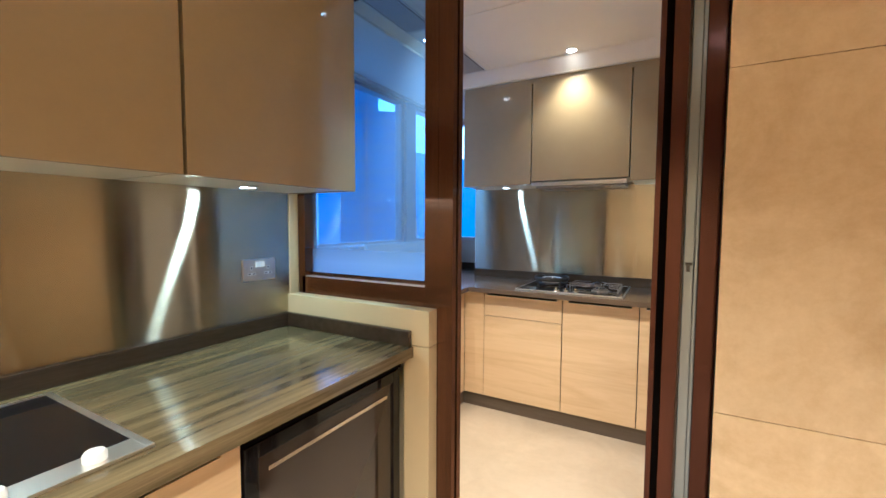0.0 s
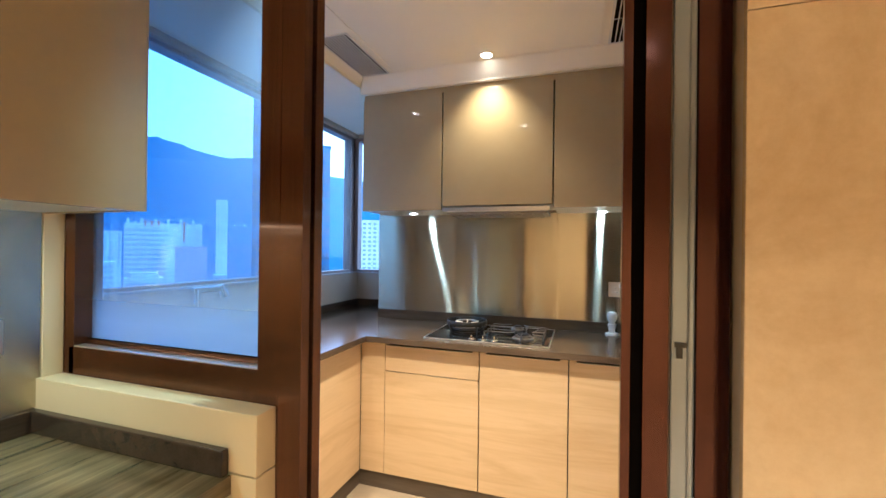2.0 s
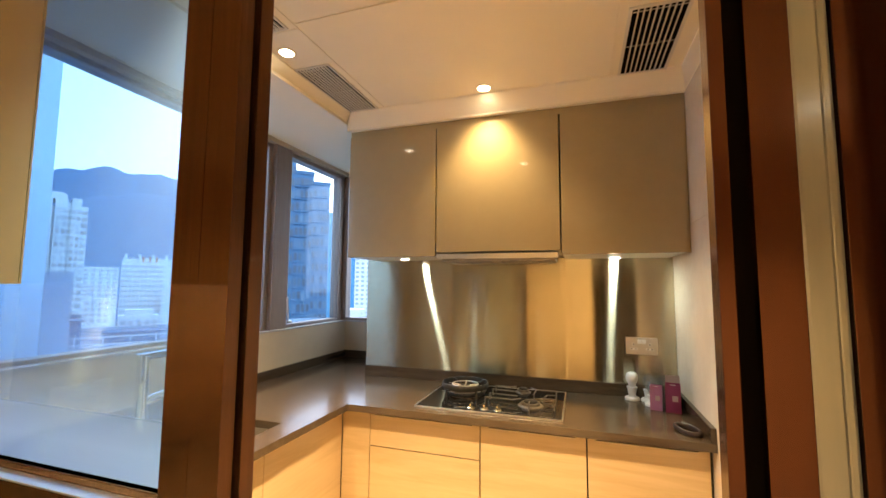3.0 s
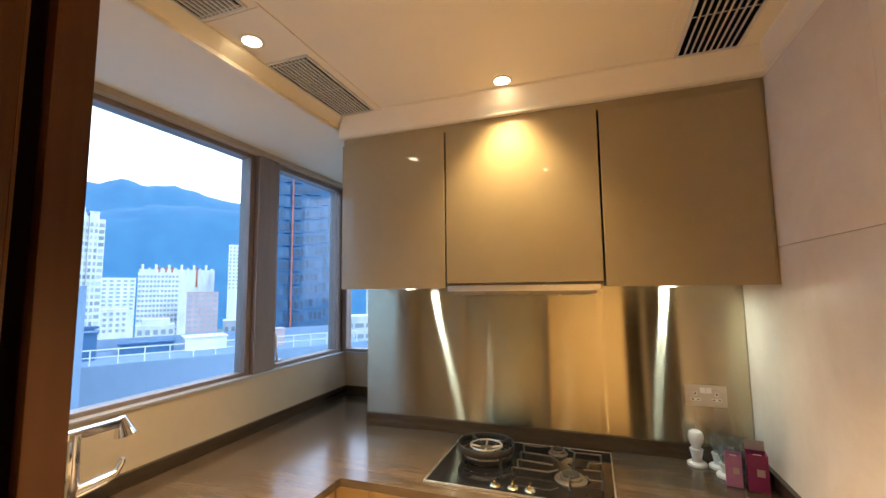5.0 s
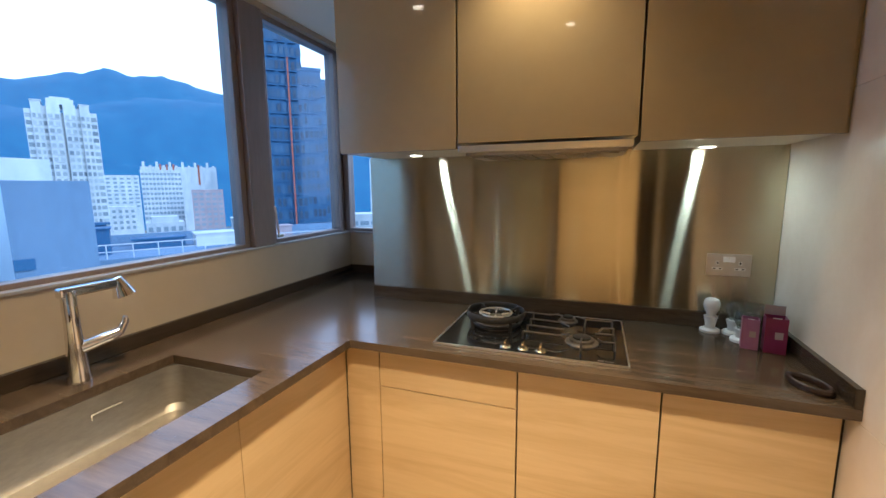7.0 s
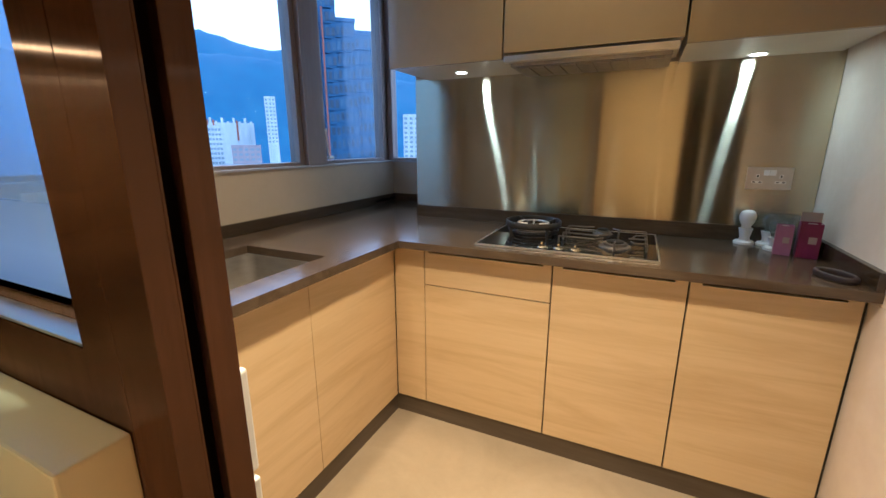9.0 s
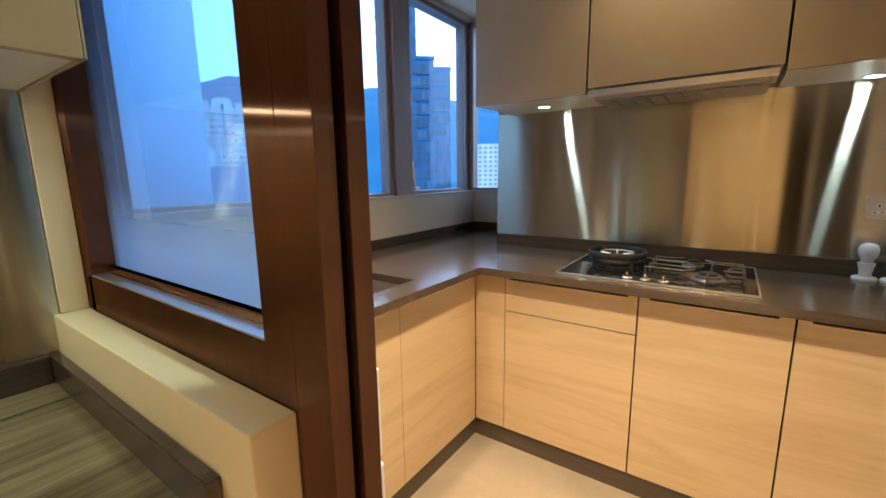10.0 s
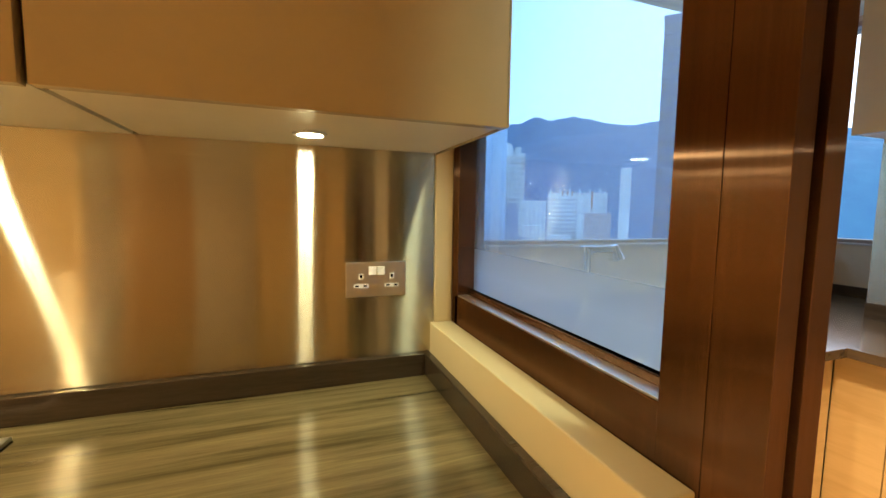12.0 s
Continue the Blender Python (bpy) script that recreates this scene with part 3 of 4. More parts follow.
# Dark strip painted where only shade lies beside the marble wall.
part("gap_shade_strip", box(0.4865, RIGHT - 0.001, FY + 0.012, FY + 0.02, DB, DT), M_GAPSHADE, base_3, "dark strip painted for the shade in the gap")
solo("corner_panel", boxes((FX, -0.993, FY, FY + 0.02, DB, DT)), M_OAK, "pale oak filler panel in the cabinet corner", "panel")
for ya, yb, n0, n1 in ((2.283, 2.832, 2.33, 2.80), (1.735, 2.280, 1.78, 2.235), (1.535, 1.732, None, None)):
    cab = thing("base_cabinet", -1.45, (ya + yb) / 2, 0, "pale oak base cabinet under the sink worktop", "cabinet", "base cabinets under the worktop")
    part("body", boxes((-1.82, FX - 0.036, ya, yb, DB, 0.60), (-1.19, FX - 0.036, ya, yb, 0.60, DT - 0.002)), M_GAPSHADE, cab, "cabinet body, darkened for the shade in its gaps")
    front = front_y("door", ya, yb, DB, DT, FX, cab, (n0, n1, 0.027) if n0 else None)
    if n0:
        part("lip", box(FX - 0.006, FX + 0.003, n0, n1, DT - 0.031, DT - 0.026, bevel=0.001), M_LIP, front, "bevelled finger lip, its highlight painted in pale oak")
solo("baseboard_plinth", boxes((FX - 0.012, RIGHT - 0.001, FY + 0.012, FY + 0.03, 0.0, DB - 0.003), (FX - 0.03, FX - 0.012, 1.535, FY + 0.03, 0.0, DB - 0.003)), M_TOE, "dark brown cabinet plinth at the floor", "plinth", kind="structure")

# worktop with the sink cut-out
top = bmesh.new()
add_cells(top, [WX + 0.001, -1.615, -1.335, -1.20, -1.086, RIGHT - 0.001], [1.532, 1.78, 2.440, 2.780, SPL - 0.001, BACK - 0.001],
          {(1, 1), (2, 1), (2, 4), (3, 4), (4, 4), (4, 0), (4, 1), (4, 2)}, 0.868, 0.90)
worktop = thing("worktop", -1.0, 2.8, 0.868, "dark brown grained stone worktop running round the corner", "worktop")
slab = part("slab", top, M_COUNTER, worktop)
part("upstand", boxes((-1.330, RIGHT - 0.022, SPL - 0.022, SPL - 0.001, 0.9005, 0.965), bevel=0.002), M_COUNTER, worktop)
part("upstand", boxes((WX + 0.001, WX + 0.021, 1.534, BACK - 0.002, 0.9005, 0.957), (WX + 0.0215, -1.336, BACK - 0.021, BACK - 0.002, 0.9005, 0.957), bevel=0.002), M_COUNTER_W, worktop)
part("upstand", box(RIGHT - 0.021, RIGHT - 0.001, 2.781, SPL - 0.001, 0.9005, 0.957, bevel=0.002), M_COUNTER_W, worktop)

# sink bowl set under the worktop
sink = thing("sink", -1.41, 2.1, 0.70, "undermounted satin steel sink in the dark worktop", "sink")
bowl = bmesh.new()
x0, x1, y0, y1, zb, zt, r = -1.612, -1.203, 1.783, 2.437, 0.705, 0.8675, 0.05
def rounded(inset, z):
    pts = []
    rr = r
    for cx, cy, a0 in ((x1 - inset - rr, y1 - inset - rr, 0), (x0 + inset + rr, y1 - inset - rr, 90), (x0 + inset + rr, y0 + inset + rr, 180), (x1 - inset - rr, y0 + inset + rr, 270)):
        for k in range(6):
            a = radians(a0 + 18 * k)
            pts.append(bowl.verts.new((cx + rr * math.cos(a), cy + rr * math.sin(a), z)))
    return pts
loops = [rounded(-0.012, zt), rounded(0.0, zt), rounded(0.006, zb + 0.025), rounded(0.02, zb + 0.006), rounded(0.05, zb)]
for lo, hi in zip(loops, loops[1:]):
    for k in range(len(lo)):
        bowl.faces.new((lo[k], lo[(k + 1) % len(lo)], hi[(k + 1) % len(lo)], hi[k]))
bowl.faces.new(loops[-1])
part("bowl", bowl, M_SINK, sink, smooth=True)
drain = bmesh.new()
add_lathe(drain, -1.45, 2.05, zb + 0.001, [(0.045, 0), (0.045, 0.003), (0.03, 0.002), (0.012, 0.004)], 24)
part("drain", drain, M_CHROME, sink, "chrome drain", smooth=True)
part("overflow", boxes((-1.6065, -1.603, 2.16, 2.25, 0.815, 0.821), (-1.6065, -1.603, 2.16, 2.164, 0.80, 0.815), bevel=0.0008), M_CHROME, sink, "slim overflow slot")

# tap
tap = thing("kitchen_tap", -1.69, 2.19, 0.90, "polished chrome single-lever kitchen tap behind the sink", "tap")
bm = bmesh.new()
add_lathe(bm, -1.69, 2.19, 0.90, [(0.031, 0), (0.031, 0.006), (0.029, 0.012), (0.0245, 0.10), (0.0215, 0.16), (0.0205, 0.285), (0.018, 0.292)], 24)
part("body", bm, M_CHROME, tap, smooth=True)
part("spout", box(-1.706, -1.674, 2.164, 2.325, 1.174, 1.204, bevel=0.006), M_CHROME, tap)
bm = bmesh.new()
add_tube(bm, (-1.69, 2.330, 1.205), (-1.685, 2.345, 1.145), 0.014, 0.034, 20)
part("spray_head", bm, M_CHROME, tap, "flared chrome spray head", smooth=True)
bm = bmesh.new()
add_tube(bm, (-1.685, 2.20, 1.008), (-1.668, 2.278, 1.024), 0.0205, 0.019, 18)
valve = part("valve", bm, M_CHROME, tap, smooth=True)
bm = bmesh.new()
add_tube(bm, (-1.668, 2.279, 1.024), (-1.661, 2.302, 1.032), 0.018, 0.014, 16)
add_tube(bm, (-1.661, 2.300, 1.026), (-1.659, 2.322, 1.062), 0.013, 0.011, 16)
add_lathe(bm, -1.659, 2.322, 1.054, [(0.004, 0), (0.010, 0.006), (0.011, 0.014), (0.008, 0.022), (0.003, 0.026)], 14)
part("lever", bm, M_CHROME, valve, smooth=True)


# ---- splashback, sockets, upper cabinets, hood ----
solo("splashback", box(-1.333, RIGHT - 0.002, SPL - 0.006, SPL, 0.966, 1.652, bevel=0.001), M_STEEL_X, "brushed stainless steel splashback behind the hob", "splashback")


def socket_x(x, y, z):
    s = thing("wall_socket", x, y, z, "satin metal double wall socket with white inserts", "socket", "wall sockets")
    part("plate", box(x - 0.078, x + 0.078, y - 0.007, y, z - 0.045, z + 0.045, bevel=0.002), M_PLATE, s)
    for k in (-1, 1):
        part("rocker", box(x + k * 0.011 - 0.010, x + k * 0.011 + 0.010, y - 0.0115, y - 0.007, z + 0.012, z + 0.034, bevel=0.001), M_WHITE, s, "white rocker switch")
        inlet = part("inlet", boxes((x + k * 0.040 - 0.006, x + k * 0.040 + 0.006, y - 0.0078, y - 0.007, z + 0.001, z + 0.016), (x + k * 0.040 - 0.019, x + k * 0.040 + 0.019, y - 0.0078, y - 0.007, z - 0.021, z - 0.011)), M_WHITE, s, "white socket inserts")
        part("slot", boxes((x + k * 0.040 - 0.003, x + k * 0.040 + 0.003, y - 0.0083, y - 0.0078, z + 0.004, z + 0.013), (x + k * 0.040 - 0.015, x + k * 0.040 - 0.006, y - 0.0083, y - 0.0078, z - 0.018, z - 0.014),
                           (x + k * 0.040 + 0.006, x + k * 0.040 + 0.015, y - 0.0083, y - 0.0078, z - 0.018, z - 0.014)), M_BLACK, inlet, "dark pin slots")
    return s


def turned_socket(y, x, z):
    s = socket_x(0, 0, z)
    s.matrix_basis = pose(x, y, z, 0, 0, 90)
    return s


socket_x(0.328, SPL - 0.0062, 1.170)
turned_socket(1.241, HALL_L + 0.0082, 1.160)

UB, UT, UY = 1.644, 2.353, 3.017
def wall_cabinet(x0, x1, label, z0=UB):
    c = thing("wall_cabinet", (x0 + x1) / 2, 3.2, z0, label, "cabinet", "wall cabinets over the hob")
    part("body", box(x0 + 0.002, x1 - 0.002, UY + 0.022, SPL - 0.0065, z0 + 0.002, UT), M_CARCASS, c, "pale cabinet body")
    part("door", box(x0, x1, UY, UY + 0.02, z0, UT - 0.002, bevel=0.0012), M_LACQUER, c, "glossy taupe lacquered door")
    return c


wall_cabinet(-1.251, -0.719, "glossy taupe wall cabinet beside the window corner")
wall_cabinet(-0.711, -0.069, "glossy taupe wall cabinet housing the extractor", 1.665)
wall_cabinet(-0.061, 0.483, "glossy taupe wall cabinet beside the marble wall")
solo("cabinet_filler", boxes((-1.251, 0.483, UY + 0.012, SPL - 0.0065, UT + 0.001, 2.3875), (0.4845, RIGHT - 0.001, UY + 0.012, UY + 0.03, UB, 2.3875)), M_LACQUER, "taupe filler strip above the wall cabinets", "filler strip")
hood = thing("extractor_hood", -0.39, 3.15, 1.60, "slim pull-out steel extractor hood under the cabinet", "extractor hood")
part("visor", box(-0.708, -0.080, UY - 0.004, UY + 0.03, 1.630, 1.654, bevel=0.003), M_RIM, hood, "brushed metal front strip")
part("filter", box(-0.69, -0.098, UY + 0.035, 3.33, 1.618, 1.640, bevel=0.002), M_SINK, hood, "steel grease filter")
for k in range(9):
    part("slat", box(-0.67 + k * 0.0622, -0.67 + k * 0.0622 + 0.05, UY + 0.06, 3.30, 1.612, 1.617, bevel=0.001), M_SINK, hood)


def under_light(x, y, z, label):
    u = thing("under_cabinet_light", x, y, z, label, "light", "under-cabinet spotlights")
    bm = bmesh.new()
    add_lathe(bm, x, y, z - 0.004, [(0.026, 0.004), (0.034, 0.004), (0.034, 0.001), (0.031, 0.0), (0.026, 0.0)], 28)
    part("rim", bm, M_RIM, u, smooth=True)
    bm = bmesh.new()
    add_lathe(bm, x, y, z - 0.0046, [(0.0255, 0.004), (0.0255, 0.0005), (0.02, 0.0)], 28)
    part("lens", bm, M_LENS_C, u, "glowing lens")


for lx, ly, lz in UNDER_LIGHTS:
    under_light(lx, ly, UB + 0.0015, "round glowing spotlight set under the wall cabinet")
for lx, ly, lz in HALL_UNDER:
    under_light(lx, ly, 1.4905, "round glowing spotlight set under the hall cabinet")


def downlight(x, y, z):
    d = thing("downlight", x, y, z, "round recessed warm ceiling downlight", "downlight", "ceiling downlights")
    bm = bmesh.new()
    add_lathe(bm, x, y, z - 0.006, [(0.034, 0.006), (0.041, 0.006), (0.041, 0.004), (0.039, 0.003), (0.034, 0.003)], 32)
    part("rim", bm, M_PAINT, d, smooth=True)
    bm = bmesh.new()
    add_lathe(bm, x, y, z - 0.0055, [(0.0335, 0.005), (0.0335, 0.0028), (0.028, 0.0023)], 32)
    part("lens", bm, M_LENS_W, d, "glowing lens")


for lx, ly in DOWNLIGHTS:
    downlight(lx, ly, CEIL)
for lx, ly in HALL_LIGHTS:
    downlight(lx, ly, HALL_CEIL)


# ---- ceiling vents ----
def vent(x0, x1, y0, y1, n, thick, label, rim):
    v = thing("ceiling_vent", (x0 + x1) / 2, (y0 + y1) / 2, CEIL - 0.01, label, "vent", "ceiling vents")
    # Black sheet on the ceiling stands for the shade inside the duct.
    part("backing", box(x0, x1, y0, y1, CEIL - 0.0022, CEIL - 0.0004), M_BLACK, v, "black sheet painted for the dark of the duct")
    part("frame", boxes((x0 - rim, x1 + rim, y0 - rim, y0, CEIL - 0.007, CEIL - 0.0002), (x0 - rim, x1 + rim, y1, y1 + rim, CEIL - 0.007, CEIL - 0.0002),
                        (x0 - rim, x0, y0, y1, CEIL - 0.007, CEIL - 0.0002), (x1, x1 + rim, y0, y1, CEIL - 0.007, CEIL - 0.0002)), M_VENT, v)
    step = (x1 - x0) / n
    for k in range(1, n):
        xx = x0 + k * step
        part("slat", box(xx - thick, xx + thick, y0, y1, CEIL - 0.0085, CEIL - 0.0024), M_VENT, v)
    for q in ((y0 + y1) / 2, y0 + 0.012, y1 - 0.012):
        part("bar", box(x0, x1, q - 0.002, q + 0.002, CEIL - 0.0095, CEIL - 0.0087), M_VENT, v)


vent(-1.218, -1.052, 2.472, 2.948, 10, 0.0028, "white slatted ceiling air vent beside the cornice", 0.008)
vent(0.218, 0.402, 2.474, 2.955, 9, 0.0022, "dark louvred ceiling return grille in a white frame", 0.012)
vent(-1.218, -1.052, 1.70, 2.186, 10, 0.0028, "white slatted ceiling air vent beside the cornice", 0.008)
solo("ceiling_joint", boxes((-1.014, -1.006, 1.6, 2.962, CEIL - 0.004, CEIL - 0.0003), (0.168, 0.176, 1.6, 2.962, CEIL - 0.004, CEIL - 0.0003), (-1.006, 0.168, 2.954, 2.962, CEIL - 0.004, CEIL - 0.0003), (-1.006, 0.168, 2.176, 2.184, CEIL - 0.004, CEIL - 0.0003), (-1.224, -1.014, 2.206, 2.214, CEIL - 0.004, CEIL - 0.0003), bevel=0.001), M_PAINT,
     "thin raised bead round the ceiling panel", "ceiling bead", kind="structure")


# ---- gas hob ----
hob = thing("gas_hob", -0.42, 3.1, 0.90, "black glass gas hob with a steel rim and a wok burner", "hob")
HX0, HX1, HY0, HY1 = -0.760, -0.064, 2.852, 3.358
part("glass", box(HX0 + 0.006, HX1 - 0.006, HY0 + 0.006, HY1 - 0.006, 0.9005, 0.9065, bevel=0.001), M_BLACKGLASS, hob)
part("rim", boxes((HX0, HX1, HY0, HY0 + 0.006, 0.9003, 0.9075), (HX0, HX1, HY1 - 0.006, HY1, 0.9003, 0.9075), (HX0, HX0 + 0.006, HY0 + 0.006, HY1 - 0.006, 0.9003, 0.9075), (HX1 - 0.006, HX1, HY0 + 0.006, HY1 - 0.006, 0.9003, 0.9075), bevel=0.001), M_RIM, hob, "slim steel rim")
WXC, WYC = -0.578, 3.13
bm = bmesh.new()
add_ring(bm, WXC, WYC, 0.962, 0.120, 0.0045, 48, 10, flat=3.2)
add_ring(bm, WXC, WYC, 0.934, 0.110, 0.005, 40, 8)
add_ring(bm, WXC, WYC, 0.922, 0.100, 0.007, 40, 8)
for k in range(4):
    a = radians(45 + 90 * k)
    c, s = math.cos(a), math.sin(a)
    add_tube(bm, (WXC + 0.113 * c, WYC + 0.113 * s, 0.907), (WXC + 0.113 * c, WYC + 0.113 * s, 0.972), 0.008, seg=8)
    add_tube(bm, (WXC + 0.108 * c, WYC + 0.108 * s, 0.964), (WXC + 0.04 * c, WYC + 0.04 * s, 0.952), 0.006, seg=8)
part("wok_stand", bm, M_IRON, hob, "black cast-iron wok ring", smooth=True)
bm = bmesh.new()
add_ring(bm, WXC, WYC, 0.962, 0.068, 0.004, 36, 8)
for k in range(4):
    a = radians(90 * k + 10)
    add_tube(bm, (WXC + 0.068 * math.cos(a), WYC + 0.068 * math.sin(a), 0.962), (WXC + 0.025 * math.cos(a), WYC + 0.025 * math.sin(a), 0.955), 0.004, seg=8)
part("inner_ring", bm, M_RIM, hob, "worn metal inner ring", smooth=True)
bm = bmesh.new()
add_lathe(bm, WXC, WYC, 0.9066, [(0.085, 0), (0.085, 0.012), (0.07, 0.016), (0.07, 0.028), (0.05, 0.03), (0.05, 0.036), (0.02, 0.038), (0.02, 0.042), (0.01, 0.043)], 32)
part("burner", bm, M_CAP, hob, "round metal burner head", smooth=True)
for bx, by, br in ((-0.222, 3.035, 0.046), (-0.288, 3.28, 0.032)):
    bm = bmesh.new()
    add_lathe(bm, bx, by, 0.9066, [(br * 1.35, 0), (br * 1.3, 0.004), (br, 0.006), (br, 0.015), (br * 0.8, 0.017)], 28)
    part("burner", bm, M_CAP, hob, "round metal burner head", smooth=True)
    bm = bmesh.new()
    add_lathe(bm, bx, by, 0.9237, [(br * 0.72, 0), (br * 0.72, 0.006), (br * 0.6, 0.008)], 28)
    part("burner_cap", bm, M_IRON, hob, smooth=True)
ZG = 0.938
def bar(foot, *pts):
    """One bent bar of the pan support with its foot on the glass."""
    bm = bmesh.new()
    pts = [(*p, ZG) for p in pts]
    for p, q in zip(pts, pts[1:]):
        add_tube(bm, p, q, 0.0034, seg=8)
    add_tube(bm, (*foot, 0.907), (*foot, ZG), 0.0042, seg=8)
    part("grate_bar", bm, M_GRATE, hob, "polished iron pan support bar", smooth=True)


bar((-0.440, 2.998), (-0.440, 2.998), (-0.303, 2.996), (-0.269, 3.030))
bar((-0.434, 3.080), (-0.434, 3.080), (-0.290, 3.068))
bar((-0.434, 3.165), (-0.434, 3.165), (-0.308, 3.156), (-0.273, 3.111))
bar((-0.434, 3.250), (-0.434, 3.250), (-0.360, 3.246), (-0.325, 3.268))
bar((-0.110, 3.228), (-0.110, 3.228), (-0.213, 3.226), (-0.243, 3.255))
bar((-0.216, 3.130), (-0.216, 3.117), (-0.213, 3.226))
bar((-0.108, 3.066), (-0.108, 3.066), (-0.175, 3.061))
bar((-0.108, 3.140), (-0.108, 3.140), (-0.149, 3.132), (-0.161, 3.084))
bar((-0.108, 2.979), (-0.108, 2.979), (-0.151, 2.975), (-0.165, 3.003))
bar((-0.222, 2.945), (-0.222, 2.945), (-0.222, 2.985))
for kx in (-0.485, -0.42, -0.357):
    bm = bmesh.new()
    add_lathe(bm, kx, 2.89, 0.9066, [(0.021, 0), (0.021, 0.004), (0.017, 0.009), (0.012, 0.011)], 24)
    add_box(bm, kx - 0.004, kx + 0.004, 2.873, 2.907, 0.916, 0.934, bevel=0.002)
    part("knob", bm, M_BRASS, hob, "polished metal control knob", smooth=True)
part("maker_mark", boxes((-0.165, -0.145, 2.872, 2.878, 0.9066, 0.9069), (-0.142, -0.112, 2.872, 2.876, 0.9066, 0.9069)), M_RIM, hob, "small pale printed mark")


# ---- small things on the kitchen worktop ----
def bulb_stand(x, y, clear, label, h=1.0):
    s = thing("light_bulb", x, y, 0.90, label, "light bulb", "light bulbs on the worktop")
    bm = bmesh.new()
    add_lathe(bm, x, y, 0.9003, [(0.037, 0), (0.037, 0.009), (0.033, 0.013), (0.020, 0.016), (0.018, 0.026), (0.021, 0.040 * h), (0.026, 0.058 * h), (0.024, 0.0595 * h), (0.017, 0.06 * h)], 28)
    part("base", bm, M_WHITE, s, "white plastic base", smooth=True)
    bm = bmesh.new()
    z = 0.9003 + 0.0605 * h
    add_lathe(bm, x, y, z, [(0.016, 0), (0.018, 0.010), (0.026, 0.026), (0.0295, 0.040), (0.029, 0.055), (0.024, 0.067), (0.013, 0.073), (0.004, 0.0745)], 28)
    part("globe", bm, M_BULBGLASS if clear else M_WHITE, s, "clear glass globe" if clear else "white frosted globe", smooth=True)


bulb_stand(0.268, 3.352, False, "white light bulb standing on a round base", 1.12)
bulb_stand(0.345, 3.345, True, "clear glass bulb on a round white base", 1.0)
bulb_stand(0.352, 3.262, True, "clear glass bulb on a small white base", 0.85)


def carton(x, y, w, d, h, material, label, open_lid, turn):
    c = thing("carton", x, y, 0.90, label, "box", "small cartons on the worktop")
    m = Matrix.Translation((x, y, 0)) @ Matrix.Rotation(radians(turn), 4, 'Z')
    t = 0.0015
    bm = boxes((-w / 2, w / 2, -d / 2, -d / 2 + t, 0.9003, 0.9 + h), (-w / 2, w / 2, d / 2 - t, d / 2, 0.9003, 0.9 + h), (-w / 2, -w / 2 + t, -d / 2 + t, d / 2 - t, 0.9003, 0.9 + h),
               (w / 2 - t, w / 2, -d / 2 + t, d / 2 - t, 0.9003, 0.9 + h), (-w / 2, w / 2, -d / 2, d / 2, 0.9003, 0.902))
    bm.transform(m)
    part("sides", bm, material, c)
    if open_lid:
        bm = bmesh.new()
        add_box(bm, -w / 2 + 0.002, w / 2 - 0.002, d / 2 - 0.002, d / 2 - 0.0005, 0.9 + h, 0.9 + h + 0.035)
        bm.transform(m)
        part("flap", bm, M_CARDIN, c, "raised grey-brown card flap")
    bm = boxes((-w * 0.05, w * 0.32, -d / 2 - 0.0006, -d / 2 - 0.0001, 0.9 + h * 0.42, 0.9 + h * 0.62))
    bm.transform(m)
    part("label_patch", bm, M_CARDIN, c, "small pale printed patch")
    bm = boxes((-w * 0.2, w * 0.2, -d / 2 + 0.001, -d / 2 + 0.004, 0.9 + h - 0.004, 0.9 + h + 0.002))
    bm.transform(m)
    part("tuck_tab", bm, M_WHITE, c, "white tuck tab")


carton(0.358, 3.20, 0.052, 0.05, 0.112, M_PINK, "small mauve carton beside the bulbs", False, -12)
carton(0.428, 3.185, 0.064, 0.06, 0.128, M_PURPLE, "plum carton with its flap raised", True, -10)
bm = bmesh.new()
add_lathe(bm, 0.405, 3.325, 0.9003, [(0.024, 0), (0.026, 0.01), (0.026, 0.085), (0.018, 0.098), (0.018, 0.112), (0.030, 0.116), (0.030, 0.132), (0.024, 0.136)], 24)
solo("small_bottle", bm, M_BULBGLASS, "small clear bottle behind the cartons", "bottle", smooth=True)
solo("dark_pouch", box(0.440, 0.466, 3.225, 3.30, 0.9003, 0.955, bevel=0.010), M_BLACK, "small black pouch against the upstand", "pouch", smooth=True)
bm = bmesh.new()
add_ring(bm, 0, 0, 0, 0.062, 0.0105, 32, 8, flat=1.0, squash=0.55)
bm.transform(pose(0.422, 2.893, 0.911, 0, 0, -68))
solo("leather_loop", bm, M_BROWN, "dark brown oval loop lying on the worktop", "handle loop", smooth=True)


# ---- hall counter and its units ----
HF, HCX = -0.70, -0.655
hall_top = thing("hall_worktop", -1.0, 0.3, 0.855, "polished brown veined stone counter in the hall", "worktop")
bm = bmesh.new()
add_cells(bm, [HALL_L + 0.001, -1.26, -0.74, HCX], [-1.75, 0.02, 0.535, 1.389], {(1, 1)}, 0.850, 0.892)
part("slab", bm, M_COUNTER_Y, hall_top)
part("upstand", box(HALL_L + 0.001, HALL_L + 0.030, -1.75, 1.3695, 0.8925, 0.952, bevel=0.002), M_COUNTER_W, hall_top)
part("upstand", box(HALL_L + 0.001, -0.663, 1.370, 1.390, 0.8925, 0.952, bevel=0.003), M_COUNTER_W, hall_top)
